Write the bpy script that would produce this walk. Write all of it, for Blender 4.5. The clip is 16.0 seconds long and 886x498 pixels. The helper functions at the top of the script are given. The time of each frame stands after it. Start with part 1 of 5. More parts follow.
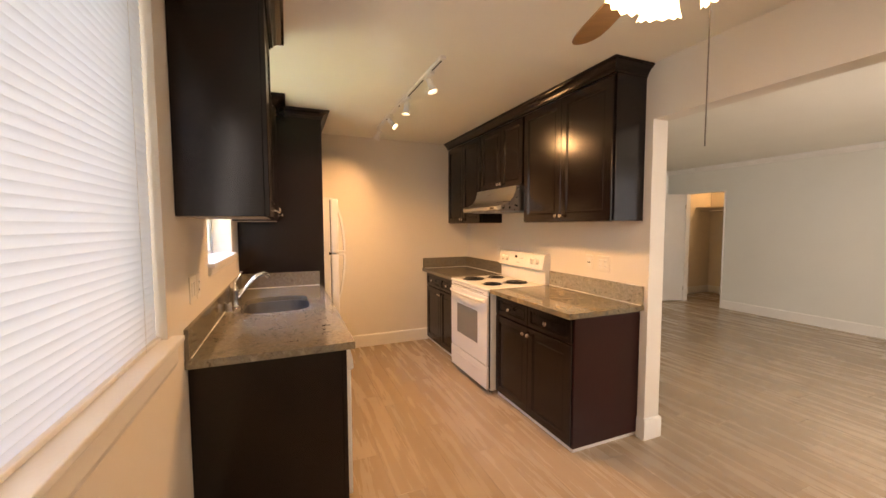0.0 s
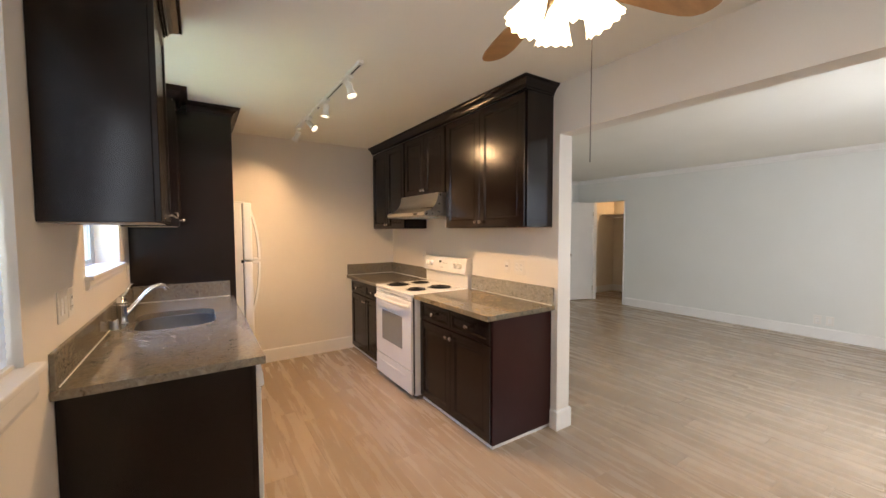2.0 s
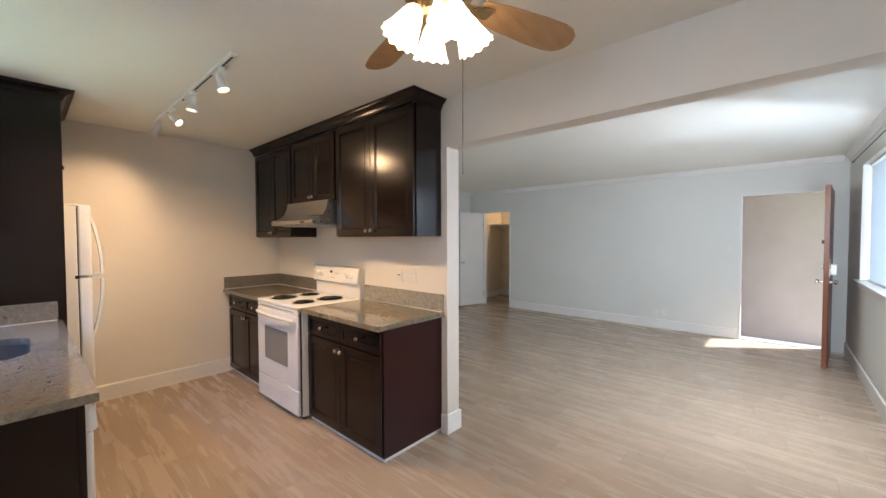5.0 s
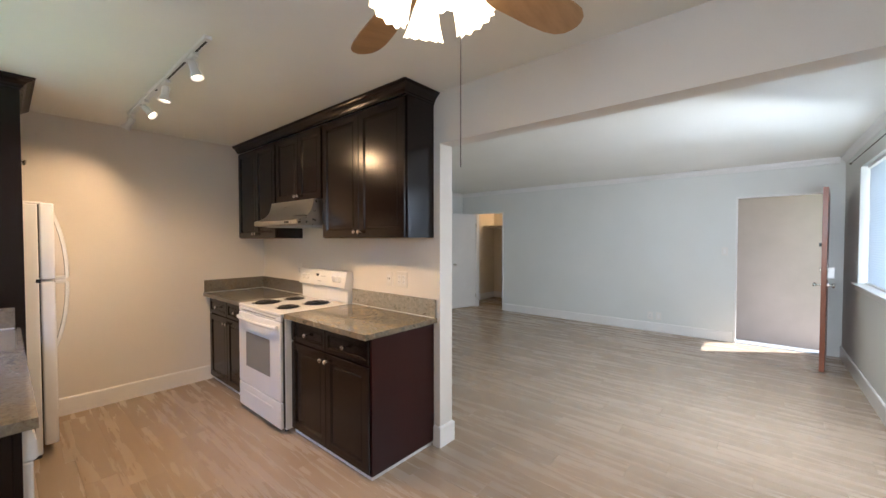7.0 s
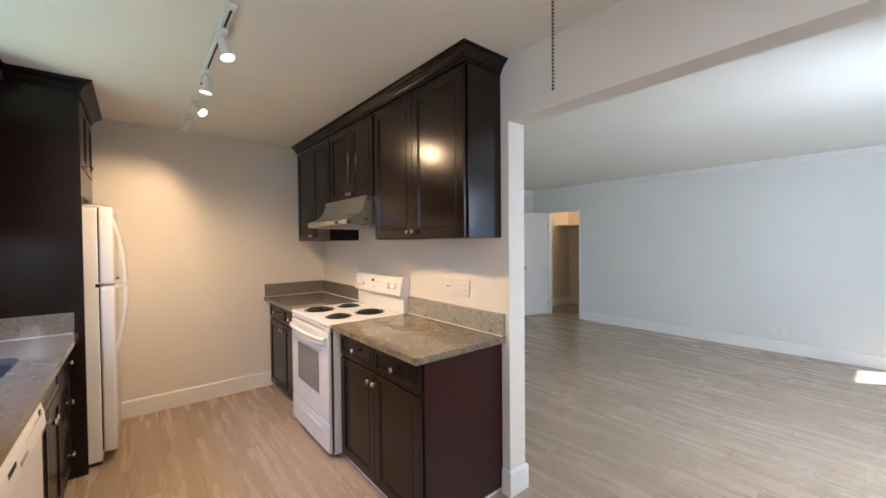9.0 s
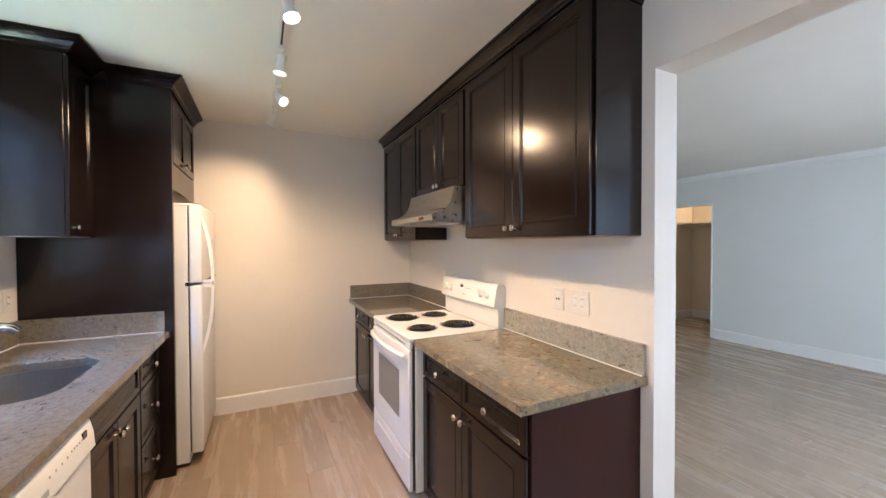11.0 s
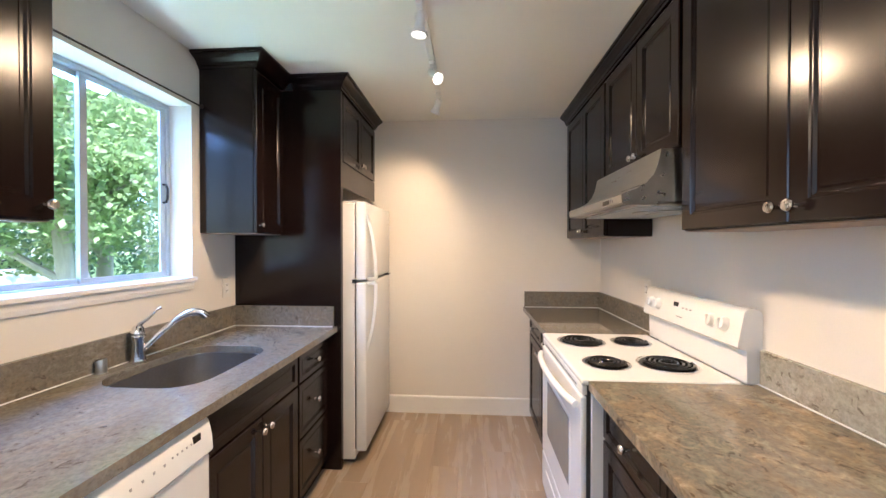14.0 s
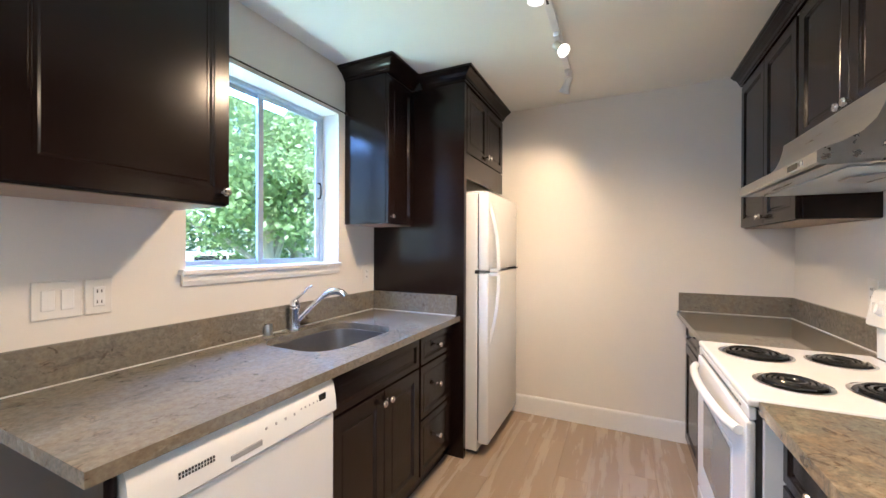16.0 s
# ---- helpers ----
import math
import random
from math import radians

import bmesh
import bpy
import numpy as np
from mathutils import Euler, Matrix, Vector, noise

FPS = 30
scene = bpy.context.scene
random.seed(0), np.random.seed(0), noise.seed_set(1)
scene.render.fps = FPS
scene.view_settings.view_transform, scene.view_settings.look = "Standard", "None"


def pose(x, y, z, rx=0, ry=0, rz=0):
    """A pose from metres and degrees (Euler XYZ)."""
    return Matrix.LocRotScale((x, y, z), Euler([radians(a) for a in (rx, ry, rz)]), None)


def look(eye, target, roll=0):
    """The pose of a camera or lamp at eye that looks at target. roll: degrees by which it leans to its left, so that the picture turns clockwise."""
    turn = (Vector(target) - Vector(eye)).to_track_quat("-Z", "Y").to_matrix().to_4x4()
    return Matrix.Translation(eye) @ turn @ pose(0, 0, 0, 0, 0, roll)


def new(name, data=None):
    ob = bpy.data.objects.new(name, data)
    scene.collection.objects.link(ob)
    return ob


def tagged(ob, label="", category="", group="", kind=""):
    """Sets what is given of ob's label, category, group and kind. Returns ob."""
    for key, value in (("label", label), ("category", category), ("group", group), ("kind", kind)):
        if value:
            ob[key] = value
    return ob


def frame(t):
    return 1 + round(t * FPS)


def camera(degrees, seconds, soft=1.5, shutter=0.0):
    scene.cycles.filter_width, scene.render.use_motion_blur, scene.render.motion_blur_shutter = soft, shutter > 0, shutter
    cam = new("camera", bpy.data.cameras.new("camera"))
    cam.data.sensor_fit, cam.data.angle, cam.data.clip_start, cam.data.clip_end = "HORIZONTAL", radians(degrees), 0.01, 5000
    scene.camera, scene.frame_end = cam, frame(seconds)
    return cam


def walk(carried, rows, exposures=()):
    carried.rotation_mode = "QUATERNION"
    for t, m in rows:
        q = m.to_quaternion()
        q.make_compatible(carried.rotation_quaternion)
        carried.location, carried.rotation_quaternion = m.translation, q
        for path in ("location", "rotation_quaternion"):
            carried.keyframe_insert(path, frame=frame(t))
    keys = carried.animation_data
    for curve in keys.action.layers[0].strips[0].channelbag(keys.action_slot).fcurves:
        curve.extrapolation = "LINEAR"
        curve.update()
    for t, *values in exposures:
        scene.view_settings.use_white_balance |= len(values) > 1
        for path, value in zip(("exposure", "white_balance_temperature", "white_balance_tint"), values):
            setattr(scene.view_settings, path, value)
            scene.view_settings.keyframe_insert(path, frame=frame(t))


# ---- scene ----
cam = camera(99.6, 16.0)
PATH = [
    (0, (1.767, 1.93, 1.466), (2.529, 3.775, 1.339), -0.2),
    (0.5, (1.775, 1.92, 1.465), (2.631, 3.724, 1.344), -0.2),
    (1, (1.786, 1.912, 1.47), (2.722, 3.675, 1.352), -0.2),
    (1.5, (1.799, 1.904, 1.471), (2.811, 3.626, 1.361), -0.2),
    (2, (1.814, 1.896, 1.473), (2.905, 3.57, 1.371), -0.2),
    (2.5, (1.827, 1.886, 1.47), (2.996, 3.506, 1.377), -0.2),
    (3, (1.837, 1.88, 1.472), (3.076, 3.448, 1.384), -0.2),
    (3.5, (1.844, 1.878, 1.471), (3.16, 3.382, 1.391), -0.2),
    (4, (1.855, 1.87, 1.473), (3.233, 3.318, 1.398), -0.2),
    (4.5, (1.87, 1.855, 1.484), (3.312, 3.239, 1.413), -0.1),
    (4.7, (1.869, 1.859, 1.475), (3.341, 3.211, 1.412), -0.2),
    (6.8, (1.963, 1.918, 1.476), (3.493, 3.204, 1.426), -0.1),
    (7, (1.981, 1.973, 1.476), (3.505, 3.267, 1.426), -0.0),
    (7.5, (2.034, 2.116, 1.491), (3.519, 3.454, 1.443), -0.1),
    (8, (2.101, 2.181, 1.48), (3.542, 3.568, 1.434), -0.1),
    (8.5, (2.218, 2.233, 1.469), (3.582, 3.696, 1.425), -0.1),
    (8.7, (2.273, 2.245, 1.468), (3.596, 3.745, 1.428), -0.3),
    (10.8, (2.514, 2.702, 1.466), (3.451, 4.468, 1.425), -0.2),
    (11, (2.571, 2.72, 1.463), (3.441, 4.52, 1.431), -0.2),
    (11.5, (2.645, 2.796, 1.455), (3.341, 4.671, 1.426), -0.2),
    (12, (2.7, 2.915, 1.457), (3.226, 4.844, 1.428), -0.1),
    (12.5, (2.762, 3.037, 1.47), (3.123, 5.004, 1.441), -0.1),
    (13, (2.809, 3.124, 1.451), (3.027, 5.112, 1.428), -0.1),
    (13.5, (2.859, 3.184, 1.451), (2.907, 5.183, 1.427), -0.1),
    (14, (2.883, 3.233, 1.435), (2.743, 5.228, 1.416), -0.0),
    (14.5, (2.889, 3.283, 1.411), (2.575, 5.258, 1.397), 0.1),
    (15, (2.91, 3.321, 1.395), (2.404, 5.256, 1.383), 0.1),
    (15.5, (2.942, 3.335, 1.377), (2.253, 5.212, 1.37), 0.1),
    (16, (2.978, 3.335, 1.356), (2.12, 5.141, 1.35), 0.2),
]

EXPOSURES = [
    (0.0, 1.82, 9000, 27),
    (1.5, 1.78, 7200, 19.5),
    (3.5, 1.77, 6050, 15.5),
    (7.0, 1.64, 5850, 14.5),
    (11.0, 2.12, 5400, 14),
    (12.5, 2.12, 5300, 13.5),
    (16.0, 2.25, 5000, 11),
]
walk(cam, [(t, look(eye, target, roll)) for t, eye, target, roll in PATH], EXPOSURES)

# ---- plan, in metres ----
XL, XR, XR2, XE, XO = 1.365, 3.97, 4.105, 8.75, 8.85      # west wall, kitchen partition (two faces), east wall (two faces)
YF, YP, YK, YB = 1.185, 3.69, 6.42, 7.13         # front wall, end of the partition, kitchen end wall, living back wall
CEIL, BEAM = 2.5, 2.147
TOP, SPLASH = 0.92, 1.05

# ---- light ----
SUN_EL, SUN_ROT = radians(50.5), radians(144.4)
world = bpy.data.worlds.new("world")
scene.world = world
world.use_nodes = True
wn = world.node_tree
wn.nodes.clear()
sky = wn.nodes.new("ShaderNodeTexSky")
sky.sky_type, sky.sun_disc, sky.sun_elevation, sky.sun_rotation = "NISHITA", False, SUN_EL, SUN_ROT
bg = wn.nodes.new("ShaderNodeBackground")
bg.inputs["Strength"].default_value = 0.15
wo = wn.nodes.new("ShaderNodeOutputWorld")
wn.links.new(sky.outputs[0], bg.inputs[0])
wn.links.new(bg.outputs[0], wo.inputs[0])


def lamp(name, kind, m, energy, colour, **more):
    data = bpy.data.lights.new(name, kind)
    data.energy, data.color = energy, colour
    for key, value in more.items():
        setattr(data, key, value)
    ob = new(name, data)
    ob.matrix_world = m
    return ob


sun_way = Vector((-math.sin(SUN_ROT) * math.cos(SUN_EL), -math.cos(SUN_ROT) * math.cos(SUN_EL), -math.sin(SUN_EL)))
lamp("sun", "SUN", look((0, 0, 20), Vector((0, 0, 20)) + sun_way), 5.0, (1.0, 0.96, 0.90), angle=radians(0.55))
lamp("dining_window_daylight", "AREA", look((1.19, 2.58, 1.66), (3.0, 2.58, 1.66)), 4.5, (0.86, 0.93, 1.0), shape="RECTANGLE", size=1.6, size_y=1.1)
lamp("living_window_daylight", "AREA", look((6.5, 1.0, 1.62), (6.8, 3.0, 1.2)), 4, (0.85, 0.93, 1.0), shape="RECTANGLE", size=2.6, size_y=1.2)
# two unseen fill lamps, added on the room side of the closed blinds
lamp("dining_window_glow", "AREA", look((1.362, 2.10, 1.66), (3.0, 2.10, 1.50)), 4.5, (0.80, 0.91, 1.0), shape="RECTANGLE", size=0.7, size_y=1.1)
lamp("living_window_glow", "AREA", look((5.60, 1.165, 1.60), (7.8, 3.8, -0.5)), 34, (0.91, 0.96, 0.97), shape="RECTANGLE", size=1.9, size_y=1.1)
lamp("sink_window_daylight", "AREA", look((0.85, 4.73, 2.52), (2.3, 4.73, 0.9)), 20, (0.31, 0.53, 1.0), shape="RECTANGLE", size=1.3, size_y=0.5)
lamp("sink_window_lawn_light", "AREA", look((0.93, 4.73, 1.08), (2.2, 4.73, 2.5)), 3, (0.82, 1.0, 0.66), shape="RECTANGLE", size=0.9, size_y=0.12)
FAN = (2.77, 2.68)
TRACK_X = 2.67
TRACK_LAMPS = [(4.34, (0.24, -0.22), 11, 140, 0.7), (4.86, (-0.10, 0.04), 26, 162, 0.6), (5.385, (0.75, -0.75), 10, 115, 0.8), (5.83, (-0.49, 0.56), 8, 90, 0.8)]


# ---- materials ----
def tree_of(name):
    m = bpy.data.materials.new(name)
    m.use_nodes = True
    t = m.node_tree
    return m, t, t.nodes["Principled BSDF"]


def node(t, kind, values=(), **more):
    n = t.nodes.new(kind)
    for key, value in more.items():
        setattr(n, key, value)
    for key, value in values:
        n.inputs[key].default_value = value
    return n


def ramp(t, source, stops):
    n = t.nodes.new("ShaderNodeValToRGB")
    while len(n.color_ramp.elements) < len(stops):
        n.color_ramp.elements.new(0.5)
    for e, (p, c) in zip(n.color_ramp.elements, stops):
        e.position, e.color = p, (*c, 1)
    t.links.new(source, n.inputs[0])
    return n.outputs[0]


def coords(t, scale=(1, 1, 1), kind="Position"):
    src = t.nodes.new("ShaderNodeNewGeometry" if kind == "Position" else "ShaderNodeTexCoord")
    mp = node(t, "ShaderNodeMapping", [("Scale", scale)])
    t.links.new(src.outputs[kind], mp.inputs[0])
    return mp.outputs[0]


def noise_of(t, vec, scale, detail=4, rough=0.55, distortion=0.0):
    n = node(t, "ShaderNodeTexNoise", [("Scale", scale), ("Detail", detail), ("Roughness", rough), ("Distortion", distortion)])
    t.links.new(vec, n.inputs["Vector"])
    return n.outputs[0]


def bump_of(t, bsdf, height, strength, distance=0.01):
    b = node(t, "ShaderNodeBump", [("Strength", strength), ("Distance", distance)])
    t.links.new(height, b.inputs["Height"])
    t.links.new(b.outputs[0], bsdf.inputs["Normal"])


def finish(name, a, b, rough=0.5, metal=0.0, scale=6.0, stretch=(1, 1, 1), fine=60.0, bump=0.08, spread=0.08, coat=0.0, spec=0.5):
    """Colour that drifts between a and b, gloss that varies, and a fine relief."""
    m, t, p = tree_of(name)
    v = coords(t, stretch)
    big = noise_of(t, v, scale)
    small = noise_of(t, v, fine, 3)
    mix = node(t, "ShaderNodeMix", [("Factor", 0.3)], data_type="FLOAT")
    t.links.new(big, mix.inputs[2])
    t.links.new(small, mix.inputs[3])
    t.links.new(ramp(t, mix.outputs[0], [(0.35, a), (0.65, b)]), p.inputs["Base Color"])
    r = node(t, "ShaderNodeMapRange", [("To Min", rough - spread), ("To Max", rough + spread)])
    t.links.new(big, r.inputs[0])
    t.links.new(r.outputs[0], p.inputs["Roughness"])
    p.inputs["Metallic"].default_value = metal
    p.inputs["Specular IOR Level"].default_value = spec
    p.inputs["Coat Weight"].default_value = coat
    p.inputs["Coat Roughness"].default_value = 0.15
    if bump:
        bump_of(t, p, small, bump, 0.002)
    return m


def glow(name, colour, strength, base=(0.8, 0.8, 0.8)):
    m, t, p = tree_of(name)
    p.inputs["Base Color"].default_value = (*base, 1)
    p.inputs["Emission Color"].default_value = (*colour, 1)
    p.inputs["Emission Strength"].default_value = strength
    return m


WALL = finish("cream_wall_paint", (0.74, 0.70, 0.63), (0.78, 0.74, 0.67), 0.6, scale=1.2, fine=220, bump=0.12)
LIVING = finish("grey_white_wall_paint", (0.69, 0.70, 0.66), (0.73, 0.74, 0.70), 0.6, scale=1.2, fine=220, bump=0.12)
CEILING = finish("ceiling_paint", (0.80, 0.79, 0.72), (0.84, 0.83, 0.76), 0.7, scale=1.5, fine=160, bump=0.15)
TRIM = finish("white_trim_paint", (0.78, 0.77, 0.74), (0.83, 0.82, 0.79), 0.35, scale=3, fine=90, bump=0.03)
ESPRESSO = finish("espresso_stained_wood", (0.0092, 0.0052, 0.0045), (0.0118, 0.0064, 0.0055), 0.2, scale=3, stretch=(1, 1, 0.15), fine=60, bump=0.0, spread=0.012, spec=0.32)
REDWOOD = finish("red_brown_end_veneer", (0.022, 0.0036, 0.0036), (0.030, 0.0048, 0.0045), 0.3, scale=3, stretch=(1, 1, 0.15), fine=60, bump=0.0, spread=0.015, spec=0.25)
CABINET_IN = finish("cabinet_underside", (0.30, 0.22, 0.15), (0.38, 0.28, 0.2), 0.5, scale=5)
APPLIANCE = finish("white_enamel", (0.76, 0.76, 0.73), (0.80, 0.80, 0.77), 0.25, scale=3, fine=150, bump=0.02, spread=0.04)
FRIDGE_SIDE = finish("textured_white_enamel", (0.70, 0.69, 0.64), (0.75, 0.74, 0.69), 0.38, scale=3, fine=260, bump=0.15)
PLASTIC = finish("white_plastic", (0.76, 0.75, 0.72), (0.80, 0.79, 0.76), 0.35, scale=20, fine=200, bump=0.02)
PLATE = finish("ivory_plastic", (0.74, 0.715, 0.66), (0.77, 0.745, 0.69), 0.4, scale=20, fine=200, bump=0.02)
STEEL = finish("brushed_steel", (0.44, 0.44, 0.43), (0.52, 0.52, 0.51), 0.28, 1.0, scale=4, stretch=(6, 0.4, 6), fine=120, bump=0.012, spread=0.03)
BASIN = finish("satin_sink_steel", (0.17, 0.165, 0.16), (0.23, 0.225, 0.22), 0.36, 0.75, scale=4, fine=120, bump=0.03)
CHROME = finish("chrome", (0.75, 0.75, 0.76), (0.82, 0.82, 0.83), 0.1, 1.0, scale=6, fine=80, bump=0.01, spread=0.04)
NICKEL = finish("satin_nickel", (0.60, 0.57, 0.52), (0.68, 0.65, 0.60), 0.26, 1.0, scale=30, fine=200, bump=0.02)
BRASS = finish("aged_brass", (0.42, 0.30, 0.14), (0.52, 0.38, 0.2), 0.3, 1.0, scale=20)
BRONZE = finish("dark_bronze", (0.06, 0.045, 0.035), (0.10, 0.075, 0.055), 0.4, 1.0, scale=20)
BLACK = finish("black_enamel", (0.012, 0.012, 0.012), (0.022, 0.021, 0.02), 0.2, scale=12, fine=90, bump=0.03)
DARK = finish("dark_rubber", (0.02, 0.02, 0.02), (0.035, 0.034, 0.032), 0.6, scale=12)
OVEN_GLASS = finish("oven_window_glass", (0.20, 0.20, 0.19), (0.24, 0.24, 0.22), 0.12, scale=3, fine=300, bump=0.0)
GREYTEXT = finish("grey_print", (0.3, 0.3, 0.3), (0.36, 0.36, 0.36), 0.5, scale=20)
BLADE = finish("light_oak_blade", (0.32, 0.175, 0.07), (0.42, 0.245, 0.11), 0.35, scale=6, stretch=(1, 6, 1), fine=60, bump=0.06)
DOORWOOD = finish("red_brown_door_wood", (0.16, 0.05, 0.025), (0.25, 0.085, 0.04), 0.35, scale=5, stretch=(4, 4, 0.4), fine=60, bump=0.06)
STUCCO = finish("beige_stucco", (0.52, 0.44, 0.37), (0.60, 0.51, 0.44), 0.85, scale=2, fine=120, bump=0.5)
CONCRETE = finish("pale_concrete", (0.38, 0.33, 0.29), (0.48, 0.42, 0.37), 0.85, scale=1.4, fine=60, bump=0.3)
ALU = finish("window_aluminium", (0.46, 0.52, 0.58), (0.55, 0.60, 0.66), 0.4, 0.6, scale=8, fine=100, bump=0.03)
GRASS = finish("lawn_grass", (0.09, 0.15, 0.04), (0.16, 0.23, 0.07), 0.85, scale=0.8, fine=20, bump=0.5)
BARK = finish("pale_bark", (0.30, 0.27, 0.22), (0.50, 0.46, 0.40), 0.85, scale=5, stretch=(1, 1, 0.3), fine=25, bump=0.6)
CAULK = finish("white_caulk", (0.72, 0.71, 0.68), (0.78, 0.77, 0.74), 0.5, scale=20)
SHELFW = finish("closet_shelf_paint", (0.70, 0.62, 0.50), (0.74, 0.66, 0.54), 0.5, scale=5)
FROST = glow("lit_frosted_glass", (1.0, 0.76, 0.44), 1.8)
BULB = glow("lit_bulb_face", (1.0, 0.82, 0.55), 1.9)


def granite(name, stops, specks, run=0.45, tints=((0.86, 0.92, 1.05), (1.0, 1.0, 1.0), (1.16, 1.0, 0.84))):
    m, t, p = tree_of(name)
    v = coords(t)
    big = noise_of(t, v, 2.3, 5, 0.6, 1.2)
    veins = noise_of(t, coords(t, (1, run, 1)), 17, 8, 0.75, 0.8)
    mix = node(t, "ShaderNodeMix", [("Factor", 0.58)], data_type="FLOAT")
    t.links.new(big, mix.inputs[2])
    t.links.new(veins, mix.inputs[3])
    base = ramp(t, mix.outputs[0], stops)
    vor = node(t, "ShaderNodeTexVoronoi", [("Scale", 95)])
    t.links.new(v, vor.inputs["Vector"])
    grains = ramp(t, vor.outputs["Distance"], [(0.05, (0.74, 0.72, 0.69)), (0.55, (1.0, 1.0, 1.0))])
    patch = ramp(t, noise_of(t, coords(t, (1, 0.8, 1)), 27, 5, 0.65, 1.1), [(specks, (1, 1, 1)), (specks + 0.09, (0.34, 0.29, 0.26))])
    one = node(t, "ShaderNodeMix", [("Factor", 0.55)], data_type="RGBA", blend_type="MULTIPLY")
    two = node(t, "ShaderNodeMix", [("Factor", 0.8)], data_type="RGBA", blend_type="MULTIPLY")
    t.links.new(base, one.inputs[6])
    t.links.new(grains, one.inputs[7])
    t.links.new(one.outputs[2], two.inputs[6])
    t.links.new(patch, two.inputs[7])
    drift = ramp(t, noise_of(t, coords(t, (1, 0.55, 1)), 3.4, 6, 0.68, 1.8), [(0.38, tints[0]), (0.5, tints[1]), (0.62, tints[2])])
    crumbs = ramp(t, noise_of(t, v, 52, 3, 0.7), [(0.38, (0.80, 0.79, 0.78)), (0.5, (1.0, 1.0, 1.0)), (0.64, (1.22, 1.21, 1.18))])
    three = node(t, "ShaderNodeMix", [("Factor", 1.0)], data_type="RGBA", blend_type="MULTIPLY")
    four = node(t, "ShaderNodeMix", [("Factor", 0.6)], data_type="RGBA", blend_type="MULTIPLY")
    t.links.new(two.outputs[2], three.inputs[6])
    t.links.new(drift, three.inputs[7])
    t.links.new(three.outputs[2], four.inputs[6])
    t.links.new(crumbs, four.inputs[7])
    t.links.new(four.outputs[2], p.inputs["Base Color"])
    p.inputs["Roughness"].default_value = 0.07
    bump_of(t, p, noise_of(t, v, 60), 0.02, 0.001)
    return m


def planks():
    m, t, p = tree_of("pale_oak_plank")
    info = t.nodes.new("ShaderNodeObjectInfo")
    geo = t.nodes.new("ShaderNodeNewGeometry")
    shift = node(t, "ShaderNodeVectorMath", operation="SCALE")
    shift.inputs[0].default_value = (7.3, 19.1, 3.7)
    t.links.new(info.outputs["Random"], shift.inputs["Scale"])
    add = node(t, "ShaderNodeVectorMath", operation="ADD")
    t.links.new(geo.outputs["Position"], add.inputs[0])
    t.links.new(shift.outputs[0], add.inputs[1])
    mp = node(t, "ShaderNodeMapping", [("Scale", (1, 0.075, 1))])
    t.links.new(add.outputs[0], mp.inputs[0])
    grain = noise_of(t, mp.outputs[0], 15, 8, 0.6, 0.15)
    fine = noise_of(t, mp.outputs[0], 90, 4, 0.6)
    base = ramp(t, grain, [(0.28, (0.362, 0.277, 0.196)), (0.5, (0.388, 0.301, 0.216)), (0.72, (0.414, 0.327, 0.240))])
    tone = node(t, "ShaderNodeMapRange", [("To Min", 0.94), ("To Max", 1.05)])
    t.links.new(info.outputs["Random"], tone.inputs[0])
    mul = node(t, "ShaderNodeVectorMath", operation="SCALE")
    t.links.new(base, mul.inputs[0])
    t.links.new(tone.outputs[0], mul.inputs["Scale"])
    t.links.new(mul.outputs[0], p.inputs["Base Color"])
    r = node(t, "ShaderNodeMapRange", [("To Min", 0.2), ("To Max", 0.34)])
    t.links.new(grain, r.inputs[0])
    t.links.new(r.outputs[0], p.inputs["Roughness"])
    bump_of(t, p, fine, 0.02, 0.001)
    return m


def leaves(name, a, b):
    m, t, p = tree_of(name)
    info = t.nodes.new("ShaderNodeNewGeometry")
    t.links.new(ramp(t, info.outputs["Random Per Island"], [(0.0, a), (1.0, b)]), p.inputs["Base Color"])
    p.inputs["Roughness"].default_value = 0.5
    tr = node(t, "ShaderNodeBsdfTranslucent", [("Color", (*[min(1, c * 1.9) for c in b], 1))])
    mx = node(t, "ShaderNodeMixShader", [("Fac", 0.45)])
    t.links.new(p.outputs[0], mx.inputs[1])
    t.links.new(tr.outputs[0], mx.inputs[2])
    t.links.new(mx.outputs[0], t.nodes["Material Output"].inputs[0])
    return m


def slat_white():
    m, t, p = tree_of("white_blind_slat")
    p.inputs["Base Color"].default_value = (0.8, 0.8, 0.78, 1)
    p.inputs["Roughness"].default_value = 0.45
    # the slats are white; the blue of the daylight is put in here
    tr = node(t, "ShaderNodeBsdfTranslucent", [("Color", (0.62, 0.75, 0.92, 1))])
    mx = node(t, "ShaderNodeMixShader", [("Fac", 0.33)])
    t.links.new(p.outputs[0], mx.inputs[1])
    t.links.new(tr.outputs[0], mx.inputs[2])
    t.links.new(mx.outputs[0], t.nodes["Material Output"].inputs[0])
    return m


def pane_glass():
    m, t, p = tree_of("window_glass")
    p.inputs["Base Color"].default_value = (0.97, 0.99, 0.98, 1)
    p.inputs["Roughness"].default_value = 0.0
    p.inputs["Transmission Weight"].default_value = 1.0
    p.inputs["IOR"].default_value = 1.45
    return m


